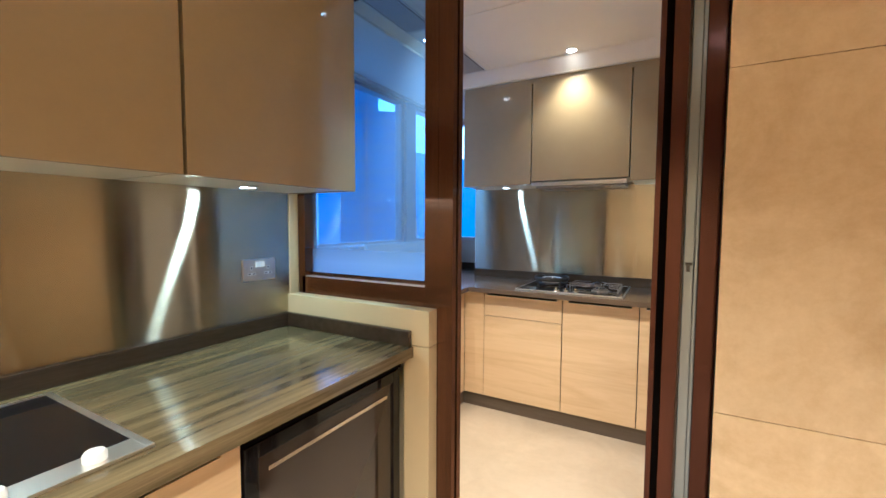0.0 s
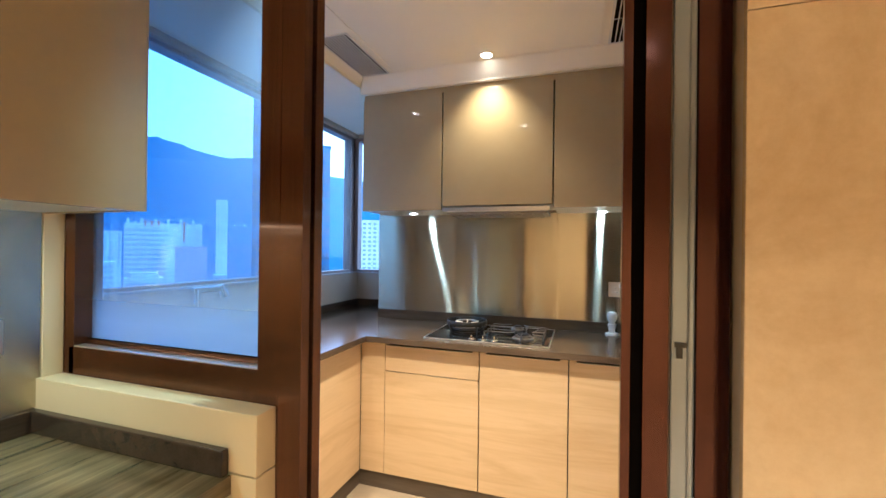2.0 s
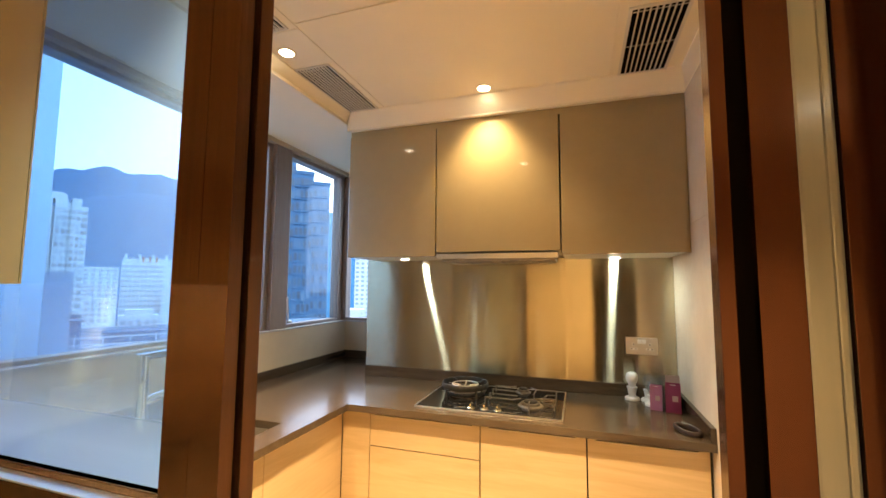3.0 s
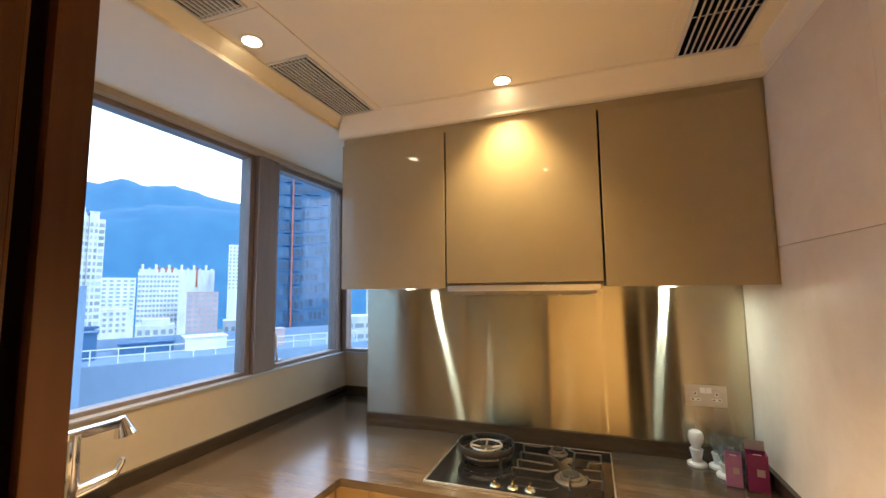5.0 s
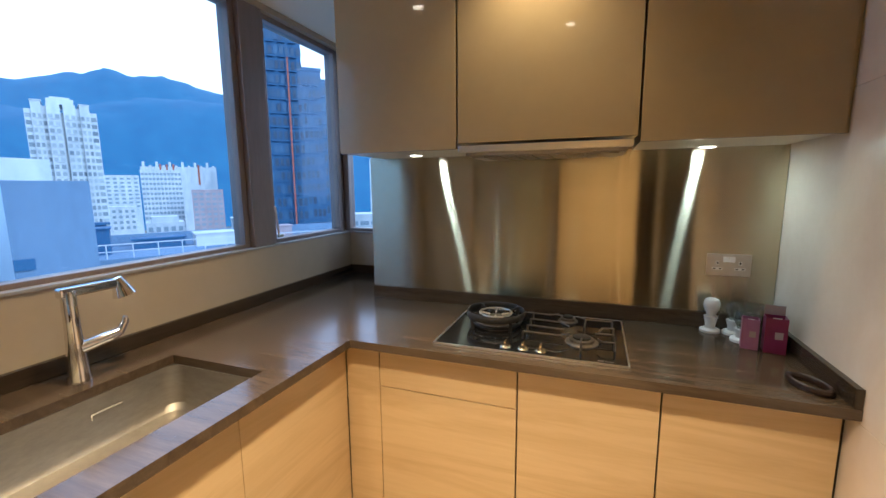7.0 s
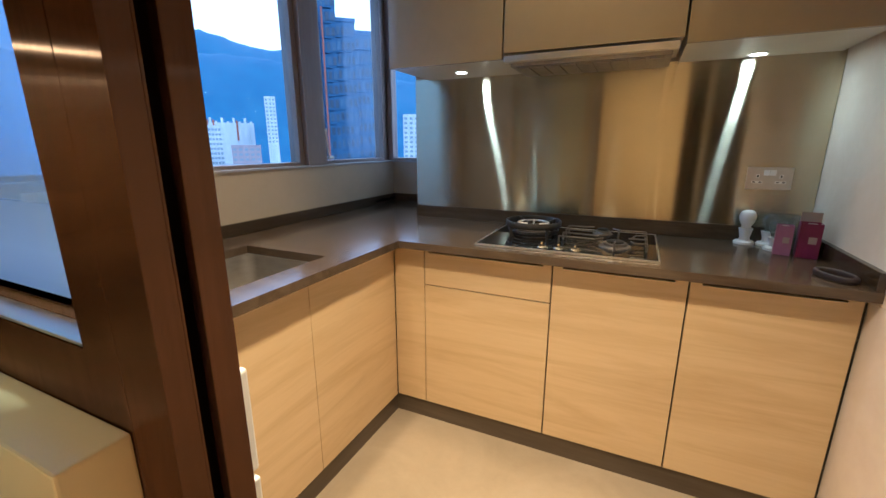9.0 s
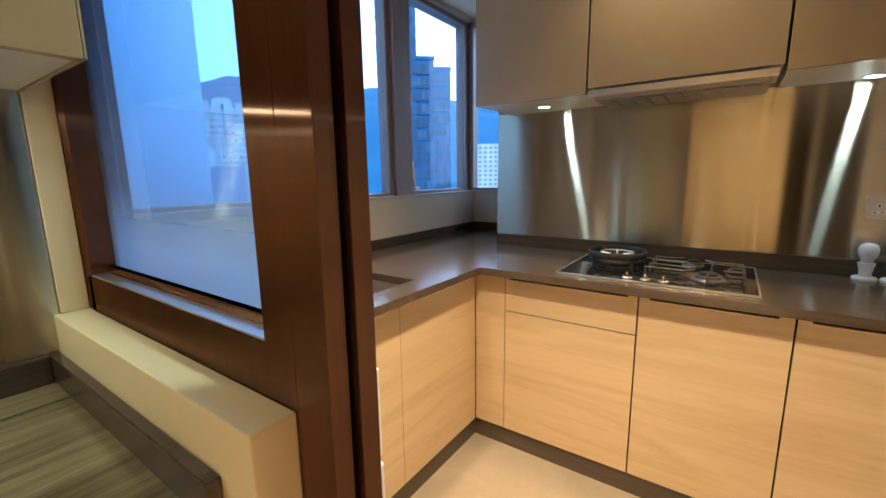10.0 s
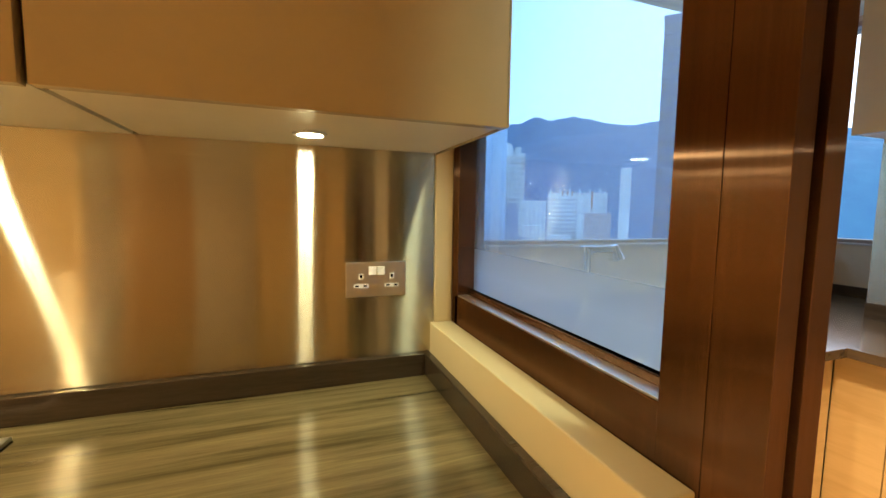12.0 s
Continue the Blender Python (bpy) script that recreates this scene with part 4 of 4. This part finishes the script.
solo("hall_splashback", box(HALL_L + 0.001, HALL_L + 0.008, -1.75, 1.400, 0.953, 1.506, bevel=0.001), M_STEEL_Y, "brushed stainless steel splashback over the hall counter", "splashback")
cooktop = thing("induction_hob", -1.0, 0.28, 0.895, "black glass hob with a bright steel rim and white knobs", "hob")
part("rim", boxes((-1.262, -0.735, 0.515, 0.530, 0.8925, 0.900), (-1.262, -0.735, 0.02, 0.035, 0.8925, 0.900), (-0.80, -0.735, 0.035, 0.515, 0.8925, 0.900), (-1.262, -1.25, 0.035, 0.515, 0.8925, 0.900), bevel=0.001), M_RIM, cooktop, "bright steel rim")
part("glass", box(-1.25, -0.80, 0.035, 0.515, 0.882, 0.898, bevel=0.001), M_BLACKGLASS, cooktop)
for ky in (0.44, 0.30):
    bm = bmesh.new()
    add_lathe(bm, -0.768, ky, 0.9002, [(0.02, 0), (0.02, 0.012), (0.016, 0.018), (0.01, 0.019)], 20)
    part("knob", bm, M_WHITE, cooktop, "white control knob", smooth=True)

cooler = thing("wine_cooler", -0.9, 1.03, 0.05, "built-in wine cooler with a dark framed glass door", "wine cooler")
part("body", box(-1.30, HF - 0.03, 0.705, 1.372, 0.05, 0.825), M_BLACK, cooler, "black cabinet")
part("door_frame", boxes((HF - 0.028, HF, 0.708, 0.748, 0.06, 0.805), (HF - 0.028, HF, 1.322, 1.362, 0.06, 0.805), (HF - 0.028, HF, 0.748, 1.322, 0.765, 0.805), (HF - 0.028, HF, 0.748, 1.322, 0.06, 0.11), bevel=0.002), M_BLACKGLASS, cooler)
part("door_glass", box(HF - 0.020, HF - 0.008, 0.748, 1.322, 0.11, 0.765), M_COOLERGLASS, cooler, "smoked glass door")
part("top_vent", box(HF - 0.04, HF + 0.006, 0.703, 1.368, 0.812, 0.834, bevel=0.003), M_BLACK, cooler, "dark top strip")
part("inner_rail", box(HF - 0.0078, HF - 0.004, 0.78, 1.29, 0.715, 0.727, bevel=0.001), M_BRASS, cooler, "thin metal rail")
for ya, yb in ((0.02, 0.699), (-0.66, 0.016), (-1.34, -0.664)):
    u = thing("hall_base_cabinet", -1.0, (ya + yb) / 2, 0.05, "pale oak drawer unit under the hall counter", "cabinet", "hall base cabinets")
    part("body", box(-1.32, HF - 0.021, ya + 0.002, yb - 0.002, 0.05, 0.82), M_GAPSHADE, u, "cabinet body, darkened for the shade in its gaps")
    front_y("drawer", ya + 0.002, yb - 0.002, 0.665, 0.838, HF, u, (ya + 0.05, yb - 0.05, 0.02))
    front_y("drawer", ya + 0.002, yb - 0.002, 0.09, 0.660, HF, u)
solo("baseboard_hall", box(HF - 0.06, HF - 0.042, -1.75, 1.389, 0.0, 0.085), M_TOE, "dark plinth under the hall counter", "plinth", kind="structure")

HX, HB, HT = -0.948, 1.491, HALL_CEIL - 0.03
for ya, yb in ((0.735, 1.400), (0.055, 0.725), (-0.625, 0.045), (-1.305, -0.635)):
    c = thing("hall_wall_cabinet", -1.15, (ya + yb) / 2, HB, "glossy taupe wall cabinet over the hall counter", "cabinet", "hall wall cabinets")
    part("body", box(HALL_L + 0.009, HX - 0.022, ya + 0.002, yb - 0.001, HB + 0.001, HT), M_CARCASS, c, "pale cabinet body")
    part("door", box(HX - 0.020, HX, ya, yb, HB - 0.004, HT, bevel=0.0012), M_LACQUER, c, "glossy taupe lacquered door")
    # Black strip painted for the shade between two wall cabinets.
    part("gap_strip", box(HX - 0.06, HX - 0.021, yb, yb + 0.009, HB + 0.004, HT), M_BLACK, c, "dark strip painted for the shade in the gap") if yb < 1.3 else None
solo("cabinet_end_panel", box(HALL_L + 0.013, HX - 0.001, 1.4012, 1.4045, HB - 0.003, HT), M_LACQUER, "taupe end panel of the hall cabinets", "panel")


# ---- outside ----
# Distance haze is put into the hills: blue-green base plus a faint blue glow.
M_HAZEHILL = surface("wooded_hill_haze_glow", (0.006, 0.036, 0.055), (0.014, 0.060, 0.082), 0.9, scale=(0.02, 0.02, 0.02), detail=9, fine=0.4)
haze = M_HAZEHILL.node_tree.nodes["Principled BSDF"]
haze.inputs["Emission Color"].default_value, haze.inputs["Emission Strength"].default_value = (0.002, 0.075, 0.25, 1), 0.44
# Blue haze is mixed into the colours of the ground and the towers.
M_GROUND = surface("hazed_city_ground", (0.06, 0.075, 0.085), (0.10, 0.12, 0.13), 0.9, scale=(0.03, 0.03, 0.03), fine=0.3)
M_TOWER = surface("hazed_pale_tower_wall", (0.29, 0.34, 0.385), (0.40, 0.44, 0.48), 0.8, scale=(0.3, 0.3, 0.08), fine=0.2)
M_TOWER_D = surface("hazed_blue_tower_wall", (0.010, 0.056, 0.140), (0.018, 0.076, 0.172), 0.8, scale=(0.3, 0.3, 0.08), fine=0.2)
M_TOWER_P = surface("pinkish_tower_wall", (0.20, 0.17, 0.20), (0.26, 0.22, 0.25), 0.8, scale=(0.3, 0.3, 0.08), fine=0.2)
# The blue cast of daylight is put into this pale wall's colour.
M_NEARWALL = surface("daylight_blue_render_wall", (0.085, 0.145, 0.24), (0.10, 0.165, 0.265), 0.85, scale=(0.4, 0.4, 0.15), detail=7, fine=0.25)
# Glass lifted towards the wall tone, standing in for haze.
M_FARGLASS = simple("hazed_far_glass", (0.135, 0.185, 0.24), 0.35)
M_REDPIPE = simple("orange_red_paint", (0.22, 0.06, 0.035), 0.7)
M_FARMIX = simple("tower_window_glass", (0.14, 0.19, 0.25), 0.35)
tone = node(M_FARMIX.node_tree, "ObjectInfo")
ramp = node(M_FARMIX.node_tree, "ValToRGB")
ramp.color_ramp.elements[0].color, ramp.color_ramp.elements[1].color = (0.055, 0.09, 0.13, 1), (0.24, 0.29, 0.33, 1)
M_FARMIX.node_tree.links.new(tone.outputs["Random"], ramp.inputs["Fac"])
M_FARMIX.node_tree.links.new(ramp.outputs["Color"], M_FARMIX.node_tree.nodes["Principled BSDF"].inputs["Base Color"])
# Tower windows vary in tone, all with the haze blue mixed in.
M_FARLIGHT = simple("hazed_mixed_windows", (0.03, 0.05, 0.09), 0.5)
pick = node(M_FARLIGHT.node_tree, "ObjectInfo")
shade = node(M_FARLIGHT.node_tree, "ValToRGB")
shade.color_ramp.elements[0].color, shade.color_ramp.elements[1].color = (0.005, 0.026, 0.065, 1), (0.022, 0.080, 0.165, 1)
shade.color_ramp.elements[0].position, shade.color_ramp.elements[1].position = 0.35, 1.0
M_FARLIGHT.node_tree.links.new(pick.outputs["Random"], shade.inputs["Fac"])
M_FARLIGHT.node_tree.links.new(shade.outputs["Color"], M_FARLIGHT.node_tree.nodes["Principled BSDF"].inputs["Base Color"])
# Light grey wall with the daylight's blue put into its base colour.
M_FIN = surface("daylight_blue_facade", (0.30, 0.43, 0.58), (0.34, 0.47, 0.62), 0.8, scale=(0.6, 0.6, 0.3), detail=6, fine=0.2)

GROUND = -90.0
bm = bmesh.new()
add_box(bm, -4000, 4000, -4000, 4000, GROUND - 2, GROUND)
solo("ground", bm, M_GROUND, "city ground far below, haze in its colour", "ground", kind="structure")


def ridge(name, dist, depth, profile, label, rough):
    """A hill range across the view: heights along compass angles, falling away in front and behind."""
    bm = bmesh.new()
    steps, rows = 150, 16
    grid = []
    angles = [p[0] for p in profile]
    heights = [p[1] for p in profile]
    for i in range(steps + 1):
        a = angles[0] + (angles[-1] - angles[0]) * i / steps
        h = float(np.interp(a, angles, heights))
        row = []
        for j in range(rows + 1):
            s = j / rows
            d = dist + (s - 0.7) * depth
            fall = math.sin(min(1.0, s / 0.7) * math.pi / 2) if s < 0.7 else math.cos((s - 0.7) / 0.3 * math.pi / 2)
            p = Vector((-math.sin(radians(a)) * d, math.cos(radians(a)) * d, 0))
            n = noise.fractal(p * 0.004, 0.7, 2.2, 6)
            z = GROUND - 5 + (h - GROUND) * (fall + rough * n * (0.25 + 0.75 * fall) * (0.35 if s > 0.62 else 1.0))
            row.append(bm.verts.new((p.x, p.y, z)))
        grid.append(row)
    for i in range(steps):
        for j in range(rows):
            bm.faces.new((grid[i][j], grid[i + 1][j], grid[i + 1][j + 1], grid[i][j + 1]))
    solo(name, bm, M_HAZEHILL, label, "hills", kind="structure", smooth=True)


ridge("backdrop_far_hills", 2600, 1500, [(5, 250), (25, 380), (40, 475), (47.6, 502), (51, 525), (53, 545), (55.7, 540), (58.3, 565), (59.8, 530), (60.9, 535), (65.7, 455), (70, 390), (80, 420), (100, 300)], "wooded mountain ridge with blue haze put into its colour", 0.05)
ridge("backdrop_near_hills", 1800, 900, [(5, 150), (25, 230), (40, 290), (47.6, 300), (51, 318), (55, 315), (58.4, 275), (60.8, 252), (64, 245), (67.6, 262), (80, 200), (100, 120)], "darker wooded hill slope below the ridge, blue haze in its colour", 0.07)


def tower(name, x, y, w, d, top, yaw, wall, label, floors, bays, win=(0.55, 0.5), crown=0, z0=GROUND, fins=0, first=0.0, glass=None, fin_w=0.2, drop=30, rise=5.0, slabs=False):
    """A block with a roof parapet and rows of set-back windows on the faces towards the home building."""
    t = thing(name, x, y, z0, label, "building")
    m = pose(x, y, 0, 0, 0, yaw)
    bm = box(-w / 2, w / 2, -d / 2, d / 2, z0, top)
    bm.transform(m)
    part("wall", bm, wall, t)
    bm = boxes((-w / 2 - 0.2, w / 2 + 0.2, -d / 2 - 0.2, d / 2 + 0.2, top, top + 0.8))
    for k in range(crown):
        u = w * (0.72 - 0.2 * k) / 2
        add_box(bm, -u, u, -d * 0.45, d * 0.3, top + 0.8 + 2.2 * k, top + 3.0 + 2.2 * k)
    bm.transform(m)
    part("roof", bm, wall, t)
    for k in range(fins):
        u = -w / 2 + w * (k + 0.5) / fins
        bm = box(u - w / fins * fin_w, u + w / fins * fin_w, -d / 2 - 0.8, -d / 2 - 0.01, top - drop, top + (2.0 if k % 2 else rise))
        bm.transform(m)
        part("fin", bm, wall, t)
    storey = 3.1
    if slabs:
        bm = bmesh.new()
        for f in range(floors):
            for k in range(0, bays, 2):
                u = -w / 2 + w * (k + 0.5) / bays
                add_box(bm, u - w / bays * 0.62, u + w / bays * 0.62, -d / 2 - 0.45, -d / 2 + 0.01, top - 3.35 - storey * f, top - 2.95 - storey * f)
        bm.transform(m)
        part("balcony_slabs", bm, wall, t)
    bw, bh = w / bays * win[0], storey * win[1]
    wm = bmesh.new()
    add_box(wm, -bw / 2, bw / 2, -0.12, 0.05, -bh / 2, bh / 2)
    me = finish("window", wm, glass or M_FARGLASS)
    sw = bmesh.new()
    side = max(2, int(bays * d / w))
    add_box(sw, -0.05, 0.12, -d / side * 0.25, d / side * 0.25, -bh / 2, bh / 2)
    ms = finish("window", sw, glass or M_FARGLASS)
    at = Matrix.Translation(-Vector((x, y, z0)))
    for f in range(floors):
        z = top - 1.9 - first - storey * f
        for k in range(bays):
            o = new("window", me)
            o.parent, o.matrix_parent_inverse = t, at
            o.matrix_basis = m @ Matrix.Translation((-w / 2 + w * (k + 0.5) / bays, -d / 2, z))
        for k in range(side):
            o = new("window", ms)
            o.parent, o.matrix_parent_inverse = t, at
            o.matrix_basis = m @ Matrix.Translation((w / 2, -d / 2 + d * (k + 0.5) / side, z))
    return t


def estate_tower(x, y, d, top, yaw, label):
    """A white tower of stepped projecting bays round a dark central slot, with ledges under its windows."""
    t = thing("apartment_tower", x, y, GROUND, label, "building")
    m = pose(x, y, 0, 0, 0, yaw)
    at = Matrix.Translation(-Vector((x, y, GROUND)))
    bays = [(-11.85, -9.6, -0.4, 0.0, 1), (-9.6, -6.3, 3.0, 1.3, 2), (-6.3, -4.9, 1.2, 0.3, 1), (-4.9, -0.5, 2.2, 2.4, 2), (0.5, 4.7, 2.2, 2.4, 2), (4.7, 6.0, 1.0, 0.3, 1), (6.0, 9.4, 2.6, 1.3, 2), (9.4, 11.85, -0.2, 0.0, 1)]
    bm = boxes((-11.85, 11.85, -d / 2 + 0.4, d / 2, GROUND, top - 1.0))
    for u0, u1, up, out, n in bays:
        add_box(bm, u0, u1, -d / 2 - out, -d / 2 + 0.5, GROUND, top + up)
    bm.transform(m)
    part("wall", bm, M_TOWER, t)
    bm = boxes((-4.6, 4.3, -d / 2 - 1.2, d / 4, top + 2.2, top + 4.6), (-3.4, 3.2, -d / 2 - 0.6, d / 5, top + 4.6, top + 5.4), (-9.8, -6.0, -d / 2 - 1.6, d / 4, top + 3.0, top + 3.5), (5.8, 9.6, -d / 2 - 1.6, d / 4, top + 2.6, top + 3.1))
    bm.transform(m)
    part("roof", bm, M_TOWER, t, "stepped white crown")
    ledge = bmesh.new()
    for f in range(24):
        z = top - 3.2 - 3.05 * f
        for u0, u1, up, out, n in bays:
            if n == 2:
                add_box(ledge, u0 - 0.1, u1 + 0.1, -d / 2 - out - 0.35, -d / 2 - out + 0.1, z - 1.05, z - 0.85)
    ledge.transform(m)
    part("ledges", ledge, M_TOWER, t)
    meshes = {}
    for f in range(24):
        z = top - 3.2 - 3.05 * f
        for u0, u1, up, out, n in bays:
            w = round((u1 - u0) / n * (0.66 if n == 2 else 0.8), 2)
            if w not in meshes:
                wm = bmesh.new()
                add_box(wm, -w / 2, w / 2, -0.06, 0.05, -0.8, 1.0)
                meshes[w] = finish("window", wm, M_FARMIX)
            for k in range(n):
                o = new("window", meshes[w])
                o.parent, o.matrix_parent_inverse = t, at
                o.matrix_basis = m @ Matrix.Translation((u0 + (u1 - u0) * (k + 0.5) / n, -d / 2 - out, z))
    sw = bmesh.new()
    add_box(sw, -0.05, 0.06, -0.8, 0.8, -0.75, 0.7)
    side = finish("window", sw, M_FARMIX)
    for f in range(24):
        for k in range(4):
            o = new("window", side)
            o.parent, o.matrix_parent_inverse = t, at
            o.matrix_basis = m @ Matrix.Translation((11.85, -d / 2 + d * (k + 0.5) / 4, top - 3.2 - 3.05 * f))


estate_tower(-230.6, 124.0, 20, 36.5, 63.3, "tall white apartment tower with a stepped crown")
tower("apartment_block", -356.4, 225.8, 21.7, 15, 12.6, 57.8, M_TOWER, "white apartment block at the hill foot", 8, 5)
tower("office_block", -268.7, 195.1, 21.7, 14, 13.6, 54.2, M_TOWER, "white office block with a grid of windows", 16, 11, (0.72, 0.5))
row = tower("apartment_tower", -357.3, 276.9, 57.3, 18, 21.0, 52.4, M_TOWER, "broad white tower row with vertical fins", 8, 12, (0.4, 0.5), fins=12)
bm = bmesh.new()
for k in (3, 4, 5, 9):
    add_box(bm, -28.6 + 57.3 * k / 12 - 0.7, -28.6 + 57.3 * k / 12 + 0.7, -9.5, -9.2, 6, 24)
bm.transform(pose(-357.3, 276.9, 0, 0, 0, 52.4))
part("red_panel", bm, M_REDPIPE, row, "dull red wall panels")
tower("apartment_tower", -230.1, 195.7, 16.8, 14, 0.9, 51.2, M_TOWER_P, "pinkish apartment tower below the ridge", 12, 5, (0.6, 0.45))
tower("apartment_tower", -291.6, 277.0, 8.4, 12, 40.7, 48.0, M_TOWER, "slim white tower on the slope", 12, 3)
tower("apartment_block", -110.3, 104.8, 3.6, 8, -8.2, 48.1, M_TOWER, "narrow white block beyond the roof", 6, 2)
tower("apartment_block", -255.5, 160.9, 11.3, 12, -8.2, 59.7, M_TOWER, "low white block between the towers", 4, 4)
tower("low_block", -163.4, 118.7, 12.4, 10, -11.8, 56.3, M_TOWER, "low white building with columns", 2, 5, (0.6, 0.6), crown=1)
tall = tower("dark_tower", -73.0, 85.7, 9.4, 12, 43.7, 41.0, M_TOWER_D, "tall apartment tower with stacked bays, haze blue in its colour", 34, 8, (0.7, 0.56), glass=M_FARLIGHT, slabs=True)
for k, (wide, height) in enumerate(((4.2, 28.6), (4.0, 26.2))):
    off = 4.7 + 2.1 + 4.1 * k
    tower("dark_tower", -73.0 + off * math.cos(radians(41)), 85.7 + off * math.sin(radians(41)), wide, 11.6, height, 41.0, M_TOWER_D, "lower wing of the tall tower, haze blue in its colour", 30, 4, (0.7, 0.56), glass=M_FARLIGHT, slabs=True)
bm = box(-0.16, 0.16, -7.1, -6.82, -60, 31)
bm.transform(pose(-73.0, 85.7, 0, 0, 0, 41.0) @ Matrix.Translation((1.75, 0, 0)))
part("pipe", bm, M_REDPIPE, tall, "orange-red vertical strip")
tower("apartment_tower", -143.8, 266.0, 18.0, 14, 21.0, 30.0, M_TOWER, "white tower seen by the window corner", 16, 5)
tower("low_block", -67.3, 112.7, 9.5, 10, -6.8, 31.1, M_TOWER, "white terraced block below", 6, 3, (0.8, 0.4))

podium = thing("neighbouring_building", -33.9, 22.9, GROUND, "pale flat-roofed building across the street, daylight blue in its colour", "building")
m = pose(-33.9, 22.9, 0, 0, 0, 57.5)
bm = boxes((-26, 26, 0, 22, GROUND, -5.0))
bm.transform(m)
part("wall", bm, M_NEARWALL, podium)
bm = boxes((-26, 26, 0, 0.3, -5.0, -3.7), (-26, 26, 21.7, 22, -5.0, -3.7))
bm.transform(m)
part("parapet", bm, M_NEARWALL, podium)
upper = thing("stair_block", -29.3, 8.7, -5.0, "plain pale rooftop block with a small louvre, daylight blue in its colour", "building")
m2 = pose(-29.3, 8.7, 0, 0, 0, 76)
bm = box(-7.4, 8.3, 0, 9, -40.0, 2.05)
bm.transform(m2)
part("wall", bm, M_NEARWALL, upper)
bm = box(4.2, 5.6, -0.08, 0.02, -2.6, -2.0)
bm.transform(m2)
part("louvre", bm, M_TOWER_D, upper, "small grey louvre")
solo("roof_tank", box(-57, -53, 23, 28, -5.0, 4.7), M_TOWER, "white rooftop tank room", "roof room")
bm = boxes((-61.6, -60.4, 35.6, 36.8, -5.0, -2.9), (-61.9, -60.1, 35.3, 37.1, -2.9, -2.6))
solo("roof_plant", bm, M_TOWER_D, "dark rooftop plant box", "plant box")
m3 = pose(-33.9, 22.9, 0, 0, 0, 57.5)
rail = thing("roof_railing", -33.9, 22.9, -5.0, "slim pale railing along the neighbouring roof", "railing")
bm = boxes((-20, 24, 9.0, 9.08, -3.55, -3.45), (-20, 24, 9.0, 9.08, -4.2, -4.12))
bm.transform(m3)
part("rail", bm, M_TOWER, rail)
for k in range(23):
    bm = box(-20 + 2 * k - 0.05, -20 + 2 * k + 0.05, 9.0, 9.08, -5.0, -3.5)
    bm.transform(m3)
    part("post", bm, M_TOWER, rail)
for u, v, wide, deep, high, mat, words in ((-3.5, 14, 3.4, 2.6, 2.6, M_TOWER_D, "blue-grey rooftop plant room"), (8, 15, 4.2, 3.0, 1.4, M_TOWER, "low white rooftop tank"), (15, 13, 2.4, 2.0, 1.9, M_TOWER_P, "pinkish rooftop stair head"), (2.5, 17, 5.0, 2.2, 1.0, M_TOWER_D, "long blue-grey rooftop duct")):
    bm = boxes((u - wide / 2, u + wide / 2, v, v + deep, -5.0, -5.0 + high), (u - wide / 2 - 0.15, u + wide / 2 + 0.15, v - 0.15, v + deep + 0.15, -5.0 + high, -4.85 + high))
    bm.transform(m3)
    solo("rooftop_box", bm, mat, words, "roof plant")
boom = bmesh.new()
add_tube(boom, (-41.8, 21.6, -5.0), (-41.8, 21.6, -2.2), 0.22, 0.22, 10)
add_tube(boom, (-41.8, 21.6, -2.3), (-38.6, 18.9, 0.2), 0.14, 0.1, 10)
solo("roof_davit", boom, M_TOWER_D, "blue-grey window-cleaning davit on the roof", "davit")
bm = box(-4.3, -4.05, -4.0, 3.08, -60, 40)
solo("facade_fin", bm, M_FIN, "pale projecting wing wall of the home building, daylight blue in its colour", "facade", kind="structure")
